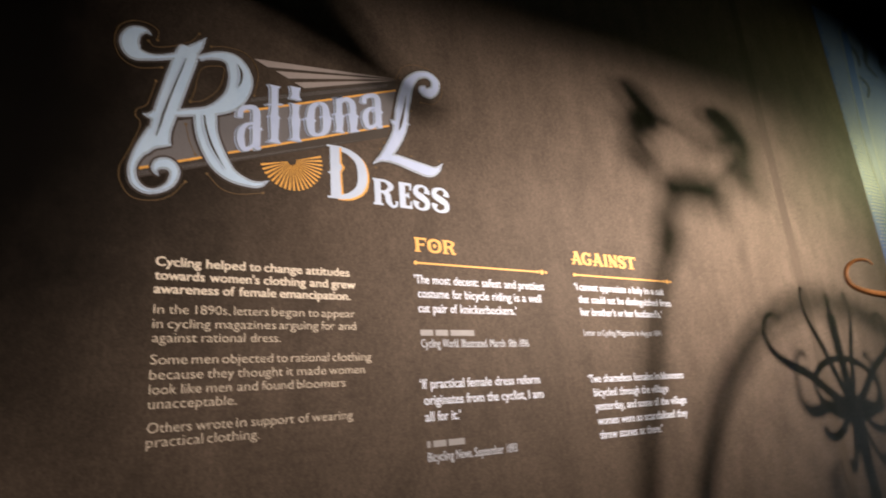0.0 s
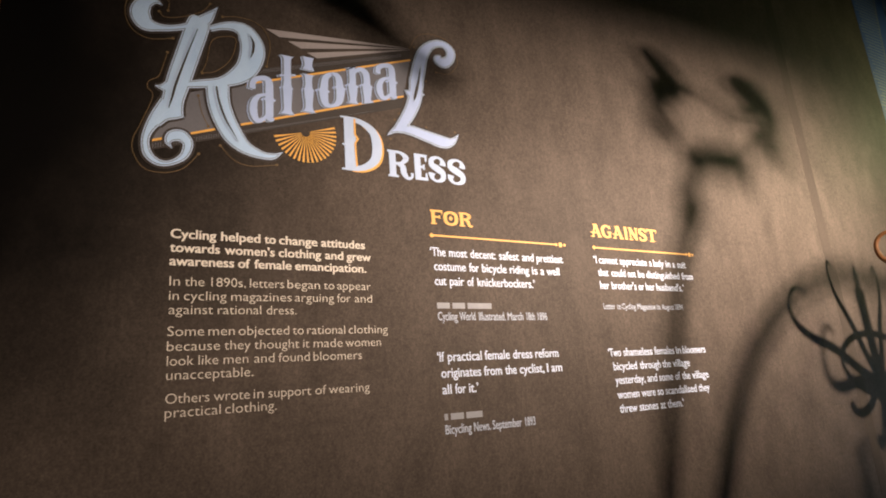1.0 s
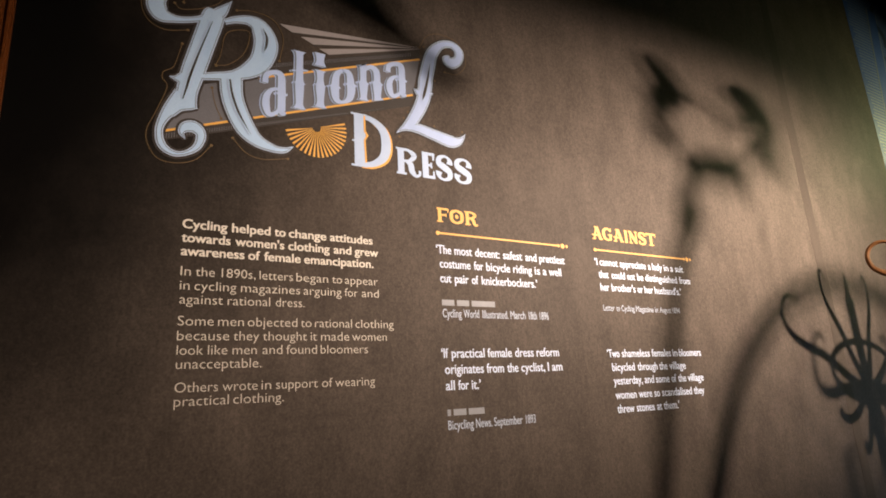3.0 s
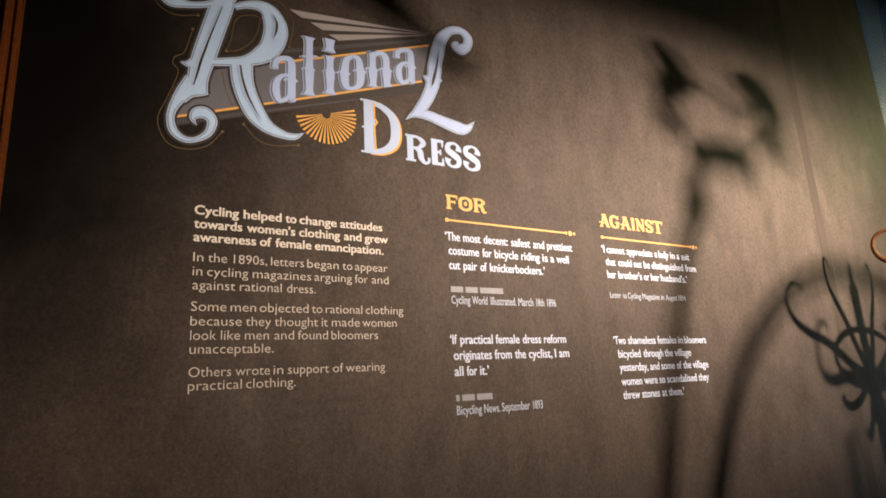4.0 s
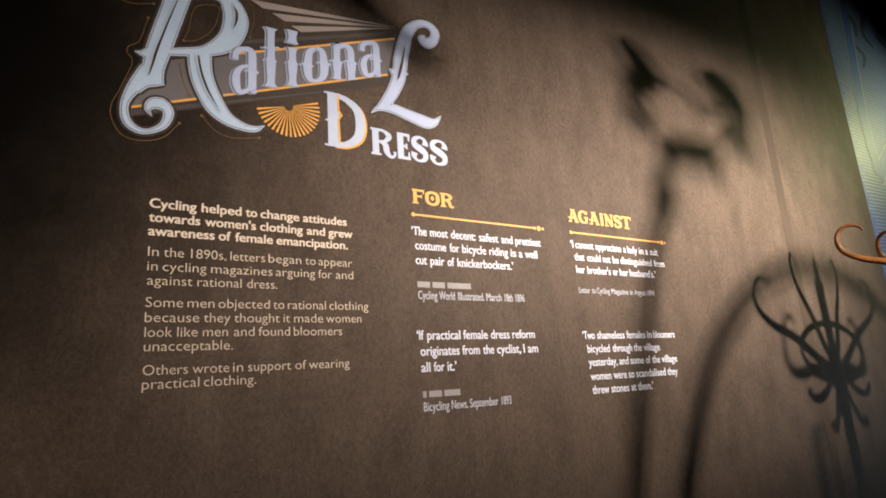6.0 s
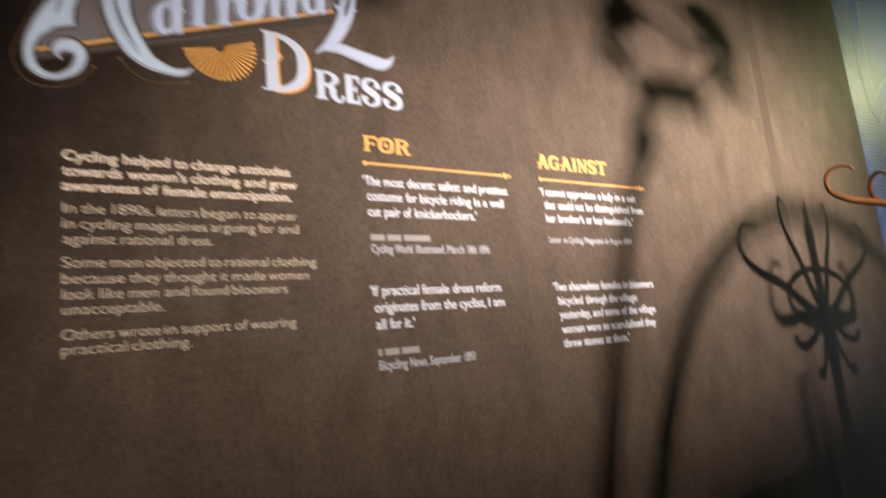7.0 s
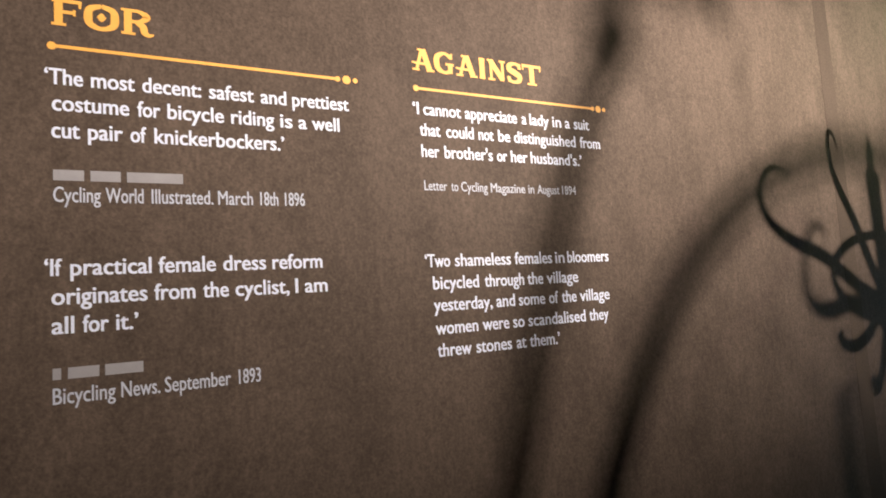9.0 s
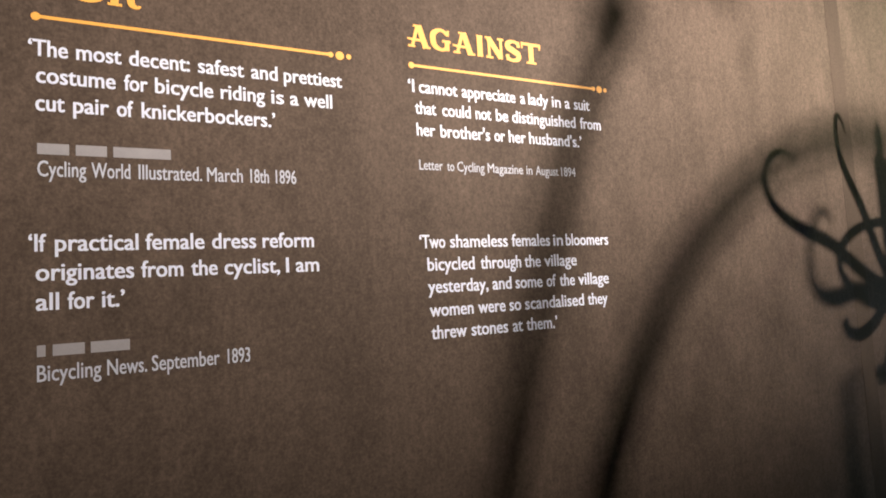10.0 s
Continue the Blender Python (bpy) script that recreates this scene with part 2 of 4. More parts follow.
def ribbon(bm, rows, layer, grow=1.0, add=0.0, steps=10, straight=False):
    """A flat brush stroke on the wall along rows of x, z, width."""
    line = [np.array(r, float) for r in rows] if straight else spline(rows, steps)
    y0 = -FILM * layer - lift(bm)
    y1 = y0 + FILM * 0.85
    pairs = []
    for i, r in enumerate(line):
        a, b = line[max(i - 1, 0)], line[min(i + 1, len(line) - 1)]
        d = b[:2] - a[:2]
        d = d / (np.hypot(*d) + 1e-9)
        w = max(max(r[2], 0.0) * grow + add, 0.0004) / 2
        l, q = r[:2] + w * np.array((-d[1], d[0])), r[:2] - w * np.array((-d[1], d[0]))
        pairs.append([bm.verts.new((l[0], y0, l[1])), bm.verts.new((q[0], y0, q[1])), bm.verts.new((l[0], y1, l[1])), bm.verts.new((q[0], y1, q[1]))])
    for p, q in zip(pairs, pairs[1:]):
        bm.faces.new((p[0], p[1], q[1], q[0]))
        bm.faces.new((p[0], q[0], q[2], p[2]))
        bm.faces.new((p[1], p[3], q[3], q[1]))
    return bm


def sheet(bm, corners, layer):
    """A flat printed patch with the given outline of x, z."""
    y0 = -FILM * layer - lift(bm)
    front = [bm.verts.new((x, y0, z)) for x, z in corners]
    back = [bm.verts.new((x, y0 + FILM * 0.85, z)) for x, z in corners]
    bm.faces.new(front)
    for i in range(len(front)):
        j = (i + 1) % len(front)
        bm.faces.new((front[i], back[i], back[j], front[j]))
    return bm


def disc(bm, x, z, radius, layer, sides=16):
    return sheet(bm, [(x + radius * math.cos(2 * math.pi * k / sides), z + radius * math.sin(2 * math.pi * k / sides)) for k in range(sides)], layer)


def text_line(words, ends, z, cap, mat, parent, bold=0.0, layer=1):
    """A printed line on the baseline z with capitals of the given height; ends: where each word begins and stops along the wall."""
    coords, faces = [], []
    passes = ((0, 0),) if bold <= 0 else ((0, 0), (-1, 0.5), (1, 0.5), (-1, -0.5), (1, -0.5))
    for i, word in enumerate(words.split()):
        curve = bpy.data.curves.new("text_line", "FONT")
        curve.body, curve.size, curve.offset, curve.resolution_u = word, cap / 0.69, min(bold, 0.0), 3
        temp = new("text_line", curve)
        me = bpy.data.meshes.new_from_object(temp.evaluated_get(bpy.context.evaluated_depsgraph_get()))
        bpy.data.objects.remove(temp)
        xs = np.array([v.co[:] for v in me.vertices])
        lo, hi, x0, x1 = xs[:, 0].min(), xs[:, 0].max(), ends[2 * i], ends[2 * i + 1]
        grow = max(bold, 0.0)
        for k, (dx, dz) in enumerate(passes):
            faces += [[len(coords) + v for v in p.vertices] for p in me.polygons]
            coords += [(x0 + grow + (x - lo) / (hi - lo) * (x1 - x0 - 2 * grow) + grow * dx, -FILM * layer - 0.00004 * k, z + y + grow * dz) for x, y, _ in xs]
        bpy.data.meshes.remove(me)
    me = bpy.data.meshes.new("text_line")
    me.from_pydata(coords, [], faces)
    me.materials.append(mat)
    ob = new("text_line", me)
    ob.parent = parent
    return ob


def bars(ends, z, cap, mat, parent, layer=1):
    """Plain bars, one a word, in place of a name."""
    for x0, x1 in zip(ends[::2], ends[1::2]):
        part("word_bar", sheet(bmesh.new(), [(x0, z), (x1, z), (x1, z + cap * 0.72), (x0, z + cap * 0.72)], layer), mat, parent)


# ---- the hall ----
def slab(name, lo, hi, mat, label, category, kind="structure"):
    bm = box(bmesh.new(), lo, hi)
    ob = new(name, mesh_from(name, bm, mat))
    return tagged(ob, label, category, kind=kind)


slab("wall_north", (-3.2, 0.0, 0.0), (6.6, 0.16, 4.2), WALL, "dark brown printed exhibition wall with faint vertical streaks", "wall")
slab("wall_south", (-3.2, -5.16, 0.0), (6.6, -5.0, 4.2), PLAIN, "plain dark painted hall wall", "wall")
slab("wall_west", (-3.36, -5.16, 0.0), (-3.2, 0.16, 4.2), PLAIN, "plain dark painted hall wall", "wall")
slab("wall_east", (6.6, -5.16, 0.0), (6.76, 0.16, 4.2), PLAIN, "plain dark painted hall wall", "wall")
slab("floor", (-3.36, -5.16, -0.1), (6.76, 0.16, 0.0), FLOOR, "dark vinyl exhibition floor", "floor")
slab("ceiling", (-3.36, -5.16, 4.2), (6.76, 0.16, 4.3), PLAIN, "black painted hall ceiling", "ceiling")
slab("trim_joint", (2.095, -0.0005, 0.0), (2.165, 0.002, 4.2), STRIP, "flat cover strip over the joint between wall panels", "trim")


# ---- wooden cabinet edge beside the wall ----
def wooden_architrave(x, depth, top):
    ob = thing("wooden_architrave", "varnished orange-brown oak architrave with moulded edge against the wall", "door frame", kind="structure", at=(x, 0, 0))
    part("moulding", box(bmesh.new(), (-0.016, -depth * 0.45, 0), (0.0, 0.0, top), 0.005), WOOD, ob)
    part("moulding", box(bmesh.new(), (-0.036, -depth * 0.7, 0), (-0.017, 0.0, top), 0.006), WOOD, ob)
    part("bead", box(bmesh.new(), (-0.046, -depth * 0.55, 0), (-0.037, 0.0, top), 0.003), WOOD, ob)
    part("board", box(bmesh.new(), (-0.30, -depth, 0), (-0.047, 0.0, top), 0.008), WOOD, ob)
    return ob


wooden_architrave(-1.080, 0.05, 3.2)


# ---- title lettering ----
R_STROKES = {
    "top": [(-0.7467, 2.5489, 0.0), (-0.7646, 2.5572, 0.0175), (-0.7876, 2.545, 0.0367), (-0.7975, 2.5148, 0.0463), (-0.7841, 2.4867, 0.0435), (-0.7524, 2.4822, 0.0222), (-0.7154, 2.4908, 0.0167), (-0.6776, 2.5083, 0.0212), (-0.6433, 2.5339, 0.033), (-0.6116, 2.5827, 0.0)],
    "stem": [(-0.652, 2.5367, 0.0407), (-0.6596, 2.5134, 0.0581), (-0.6833, 2.4178, 0.0581), (-0.7025, 2.3371, 0.0569), (-0.7119, 2.2884, 0.0512), (-0.7143, 2.2594, 0.0518), (-0.712, 2.2394, 0.0502)],
    "bowl": [(-0.6296, 2.5112, 0.0167), (-0.601, 2.5263, 0.021), (-0.5655, 2.5344, 0.032), (-0.5364, 2.5207, 0.0538), (-0.5187, 2.4766, 0.0671), (-0.5298, 2.4223, 0.0602), (-0.5559, 2.3867, 0.0489), (-0.5986, 2.3583, 0.0291), (-0.654, 2.3412, 0.0227), (-0.6875, 2.3323, 0.0193)],
    "leg": [(-0.6084, 2.3512, 0.0598), (-0.6038, 2.2988, 0.0577), (-0.5897, 2.2538, 0.0569), (-0.5658, 2.2092, 0.0526), (-0.5351, 2.1801, 0.0363), (-0.4926, 2.1654, 0.0217), (-0.4628, 2.1664, 0.0161), (-0.4386, 2.1815, 0.0)],
    "tail": [(-0.7186, 2.2665, 0.0571), (-0.7449, 2.2318, 0.0367), (-0.764, 2.1947, 0.0223), (-0.7706, 2.1621, 0.0183), (-0.7625, 2.1291, 0.0202), (-0.7393, 2.1117, 0.0163), (-0.712, 2.114, 0.013), (-0.6837, 2.1361, 0.0187), (-0.6748, 2.1696, 0.0253), (-0.6901, 2.1888, 0.0311), (-0.7106, 2.1854, 0.0288), (-0.7199, 2.1686, 0.0152), (-0.7101, 2.1519, 0.0)],
    "hook": [(-0.6847, 2.2413, 0.0), (-0.703, 2.2411, 0.0156), (-0.7285, 2.2348, 0.022), (-0.7477, 2.2144, 0.0219)],
    "spur": [(-0.756, 2.3158, 0.0), (-0.7405, 2.3143, 0.016), (-0.7199, 2.3172, 0.0481)],
}
L_STROKES = {
    "curl": [(0.0808, 2.6014, 0.0058), (0.0708, 2.5839, 0.0346), (0.0897, 2.5756, 0.0395), (0.1154, 2.5947, 0.0334), (0.1203, 2.6264, 0.0363), (0.093, 2.6457, 0.0272), (0.0506, 2.6326, 0.0288), (0.0159, 2.5917, 0.0417), (-0.0025, 2.5348, 0.0484), (-0.0189, 2.4695, 0.048)],
    "stem": [(-0.0135, 2.4911, 0.0517), (-0.0235, 2.4282, 0.0475), (-0.0426, 2.3788, 0.0423), (-0.0709, 2.3308, 0.0369), (-0.0916, 2.3043, 0.0293)],
    "spur": [(-0.0605, 2.4466, 0.0), (-0.0391, 2.437, 0.0304), (-0.0104, 2.443, 0.0293), (0.0122, 2.4436, 0.0)],
    "foot": [(-0.1268, 2.2814, 0.0), (-0.0953, 2.3055, 0.0201), (-0.0505, 2.3112, 0.0327), (0.0085, 2.2998, 0.0383), (0.0652, 2.2893, 0.042), (0.0994, 2.2967, 0.0239), (0.1253, 2.3249, 0.0)],
}
R_CUTS = [
    [(-0.6605, 2.5009, 0.002), (-0.687, 2.4085, 0.0053), (-0.7074, 2.3296, 0.0077), (-0.7147, 2.2926, 0.0064), (-0.7221, 2.2595, 0.0025)],
    [(-0.5287, 2.5192, 0.0), (-0.5175, 2.495, 0.0084), (-0.5186, 2.4677, 0.0075), (-0.5257, 2.4445, 0.0)],
    [(-0.6109, 2.3422, 0.0059), (-0.6039, 2.3021, 0.0075), (-0.5869, 2.2527, 0.0078), (-0.5541, 2.1949, 0.0)],
]
L_CUTS = [[(0.0048, 2.5511, 0.0), (-0.01, 2.4816, 0.0101), (-0.0232, 2.4343, 0.0118), (-0.0307, 2.4108, 0.0)]]


def ornate_letter(strokes, cuts, parent, ground):
    """A swash capital: dark shade, white rim, slate line, pale fill and dark inlines, one print over another."""
    letter = bmesh.new()
    for rows in strokes.values():
        ribbon(letter, rows, 3)
    ob = part("letter", letter, EDGE, parent, "pale blue swash capital with white rim")
    for name, mat, layer, grow, add in (("shade", DARK, 2, 1.0, 0.012), ("rim_line", INK, 4, 1.0, -0.0055), ("fill", ground, 5, 1.0, -0.0095)):
        bm = bmesh.new()
        for rows in strokes.values():
            ribbon(bm, rows, layer, grow, add)
        part(name, bm, mat, ob)
    for rows in cuts:
        part("inline_rim", ribbon(bmesh.new(), rows, 6, 1.0, 0.011), EDGE, ob)
        part("inline_ground", ribbon(bmesh.new(), rows, 7, 1.0, 0.0065), ground, ob)
        part("inline", ribbon(bmesh.new(), rows, 8, 0.75), DARK, ob)
    return ob


title = thing("title_lettering", "ornate pale blue and ochre title lettering printed on the brown wall", "lettering", "wall lettering")
LOW0, LOW1, UP0, UP1 = (-0.757, 2.167), (-0.063, 2.424), (-0.700, 2.304), (-0.032, 2.558)
part("band", sheet(bmesh.new(), [LOW0, LOW1, UP1, UP0], 1), BAND, title, "slanting grey printed band")
part("shadow_band", sheet(bmesh.new(), [(-0.775, 2.136), (-0.070, 2.384), LOW1, LOW0], 1), DARK, title)
part("shadow_band", sheet(bmesh.new(), [(-0.600, 2.345), (-0.032, 2.561), (-0.030, 2.596), (-0.520, 2.412)], 1), DARK, title)
hatch = bmesh.new()
for i in range(120):
    f = i / 119
    x, z = -0.765 + f * 0.69, 2.146 + f * 0.243
    tall = 0.014 * (1 - i / 112)
    if tall > 0.001:
        ribbon(hatch, [(x, z - 0.003, 0.0018), (x, z - 0.003 + tall, 0.0018)], 2, straight=True)
    if i > 30:
        ribbon(hatch, [(x + 0.01, z + 0.171, 0.0018), (x + 0.01, z + 0.183, 0.0018)], 2, straight=True)
tagged(part("hatching", hatch, BAND, title), kind="stuff")
for a, b in ((LOW0, LOW1), ((-0.640, 2.327), UP1)):
    part("rule", ribbon(bmesh.new(), [(*a, 0.006), (*b, 0.006)], 2, straight=True), GOLD, title)
for a, b, c in (((-0.482, 2.551), (-0.446, 2.534), 2.601), ((-0.421, 2.527), (-0.384, 2.512), 2.598), ((-0.366, 2.503), (-0.337, 2.491), 2.595)):
    part("light_ray", sheet(bmesh.new(), [a, b, (-0.030, c)], 2), RAY, title)
    part("light_ray_edge", ribbon(bmesh.new(), [(*b, 0.010), (-0.04, c - 0.003, 0.002)], 1, straight=True), DARK, title)
ornate_letter(R_STROKES, R_CUTS, title, PALE)
ornate_letter(L_STROKES, L_CUTS, title, LAVENDER)


def scroll_line(points, parent):
    """A thin ochre flourish that ends in dots."""
    bm = ribbon(bmesh.new(), [(x, z, 0.0018) for x, z in points], 2)
    for x, z in (points[0], points[-1]):
        disc(bm, x, z, 0.0038, 2, 10)
    return part("flourish", bm, GOLDLINE, parent)


scroll_line([(-0.754, 2.53), (-0.737, 2.517), (-0.69, 2.533), (-0.649, 2.561), (-0.631, 2.588)], title)
scroll_line([(-0.733, 2.538), (-0.733, 2.567), (-0.758, 2.582), (-0.794, 2.579), (-0.824, 2.552), (-0.83, 2.503), (-0.812, 2.462), (-0.773, 2.445), (-0.719, 2.459)], title)
scroll_line([(-0.73, 2.416), (-0.742, 2.362), (-0.75, 2.341), (-0.769, 2.326), (-0.771, 2.308), (-0.76, 2.294), (-0.762, 2.27), (-0.783, 2.205), (-0.797, 2.165), (-0.794, 2.129), (-0.77, 2.093), (-0.727, 2.087), (-0.683, 2.104), (-0.649, 2.147)], title)
scroll_line([(-0.599, 2.557), (-0.56, 2.567), (-0.514, 2.564), (-0.484, 2.541), (-0.471, 2.498), (-0.481, 2.432)], title)
scroll_line([(-0.598, 2.177), (-0.564, 2.142), (-0.521, 2.131), (-0.454, 2.143)], title)
scroll_line([(-0.647, 2.376), (-0.636, 2.412), (-0.628, 2.466), (-0.61, 2.49), (-0.568, 2.501), (-0.564, 2.474), (-0.579, 2.426), (-0.614, 2.387), (-0.646, 2.375)], title)
scroll_line([(-0.654, 2.308), (-0.644, 2.262), (-0.628, 2.226)], title)
scroll_line([(-0.03, 2.602), (0.002, 2.655), (0.060, 2.674), (0.125, 2.655), (0.146, 2.59), (0.110, 2.54), (0.060, 2.535)], title)
for x, z in ((-0.014, 2.609), (0.070, 2.627), (0.020, 2.494), (-0.083, 2.361), (-0.098, 2.338), (0.009, 2.331), (0.113, 2.331), (-0.116, 2.272)):
    part("dot", disc(bmesh.new(), x, z, 0.0036, 2, 10), GOLDLINE, title)

# sunburst under the band
CX, CZ, SPREAD = -0.375, 2.250, 22
for i in range(SPREAD):
    a = radians(18 - i * 182 / (SPREAD - 1))
    c, s = math.cos(a), math.sin(a)
    part("sun_ray", ribbon(bmesh.new(), [(CX + 0.013 * c, CZ + 0.013 * s, 0.0010), (CX + 0.089 * c, CZ + 0.089 * s, 0.0060)], 2, straight=True), GOLD, title)

# lower-case letters of the title in unit boxes: rows of x, z, width
LOWER = {
    "a": [[(0.06, 0.76, 0.24), (0.12, 0.93, 0.22), (0.45, 0.97, 0.2), (0.74, 0.88, 0.3), (0.78, 0.6, 0.32), (0.78, 0.3, 0.32), (0.80, 0.06, 0.30), (0.98, 0.0, 0.1)],
          [(0.70, 0.58, 0.12), (0.35, 0.58, 0.16), (0.14, 0.46, 0.26), (0.12, 0.25, 0.30), (0.25, 0.06, 0.22), (0.50, 0.05, 0.16), (0.74, 0.16, 0.12)]],
    "t": [[(0.5, 1.0, 0.9), (0.5, 0.97, 0.62), (0.5, 0.9, 0.48), (0.5, 0.55, 0.5), (0.5, 0.40, 0.62), (0.5, 0.12, 0.5), (0.5, 0.05, 0.6), (0.5, 0.0, 0.95)], [(-0.2, 0.66, 0.10), (0.0, 0.655, 0.13), (0.5, 0.66, 0.07), (1.0, 0.665, 0.13), (1.25, 0.66, 0.10)]],
    "i": [[(0.5, 0.68, 0.95), (0.5, 0.64, 0.62), (0.5, 0.5, 0.52), (0.5, 0.36, 0.72), (0.5, 0.14, 0.54), (0.5, 0.05, 0.65), (0.5, 0.0, 1.0)], [(0.5, 1.0, 0.85), (0.5, 0.92, 0.66), (0.5, 0.84, 0.62), (0.5, 0.76, 0.95)]],
    "o": [[(0.5, 0.93, 0.13), (0.22, 0.82, 0.26), (0.14, 0.55, 0.33), (0.12, 0.42, 0.36), (0.2, 0.16, 0.28), (0.5, 0.07, 0.13), (0.8, 0.16, 0.28), (0.88, 0.42, 0.36), (0.86, 0.55, 0.33), (0.78, 0.82, 0.26), (0.5, 0.93, 0.13)]],
    "n": [[(0.16, 1.0, 0.36), (0.18, 0.93, 0.28), (0.18, 0.55, 0.26), (0.18, 0.42, 0.36), (0.18, 0.1, 0.26), (0.18, 0.0, 0.42)], [(0.24, 0.84, 0.1), (0.5, 0.95, 0.18), (0.76, 0.84, 0.28), (0.8, 0.55, 0.28), (0.8, 0.42, 0.38), (0.8, 0.1, 0.28), (0.84, 0.0, 0.46)]],
}


SPURS = {"a": [(0.79, 0.46, 0.26)], "t": [(0.5, 0.44, 0.50)], "i": [(0.5, 0.40, 0.54)], "o": [(0.12, 0.5, 0.27), (0.88, 0.5, 0.27)], "n": [(0.18, 0.48, 0.25), (0.80, 0.48, 0.26)]}


def lower_letter(key, x0, x1, z0, z1, slope, parent):
    def place(rows, shift):
        return [(x0 + x * (x1 - x0) + shift, z0 + z * (z1 - z0) + slope * (x - 0.5) * (x1 - x0) + shift * 0.4, w * (x1 - x0) * (1.3 if key in "ti" else 1.08)) for x, z, w in rows]

    def spurs(bm, layer, shift):
        for x, z, half in SPURS[key]:
            px, pz, _ = place([(x, z, 0.0)], shift)[0]
            pw = half * (x1 - x0)
            ribbon(bm, [(px - pw, pz, 0.003), (px - pw * 0.6, pz, 0.012), (px + pw * 0.6, pz, 0.012), (px + pw, pz, 0.003)], layer, straight=True)

    bm, gap, rim = bmesh.new(), bmesh.new(), bmesh.new()
    for rows in LOWER[key]:
        ribbon(bm, place(rows, 0.0), 5)
        ribbon(gap, place(rows, -0.0036), 4, 1.0, 0.0016)
        ribbon(rim, place(rows, -0.0072), 3)
    spurs(bm, 5, 0.0)
    spurs(rim, 3, -0.0072)
    ob = part("letter", bm, LAVENDER, parent, "pale lavender spurred lower-case letter")
    part("shade_gap", gap, INK, ob)
    part("drop_rim", rim, LAVENDER, ob)


for key, x0, x1, z0, z1 in (("a", -0.523, -0.460, 2.262, 2.398), ("t", -0.440, -0.408, 2.297, 2.478), ("i", -0.378, -0.349, 2.314, 2.488), ("o", -0.328, -0.261, 2.338, 2.460), ("n", -0.243, -0.170, 2.372, 2.490), ("a", -0.151, -0.085, 2.404, 2.522)):
    lower_letter(key, x0, x1, z0, z1, 0.36 if key in "oa" else 0.2, title)

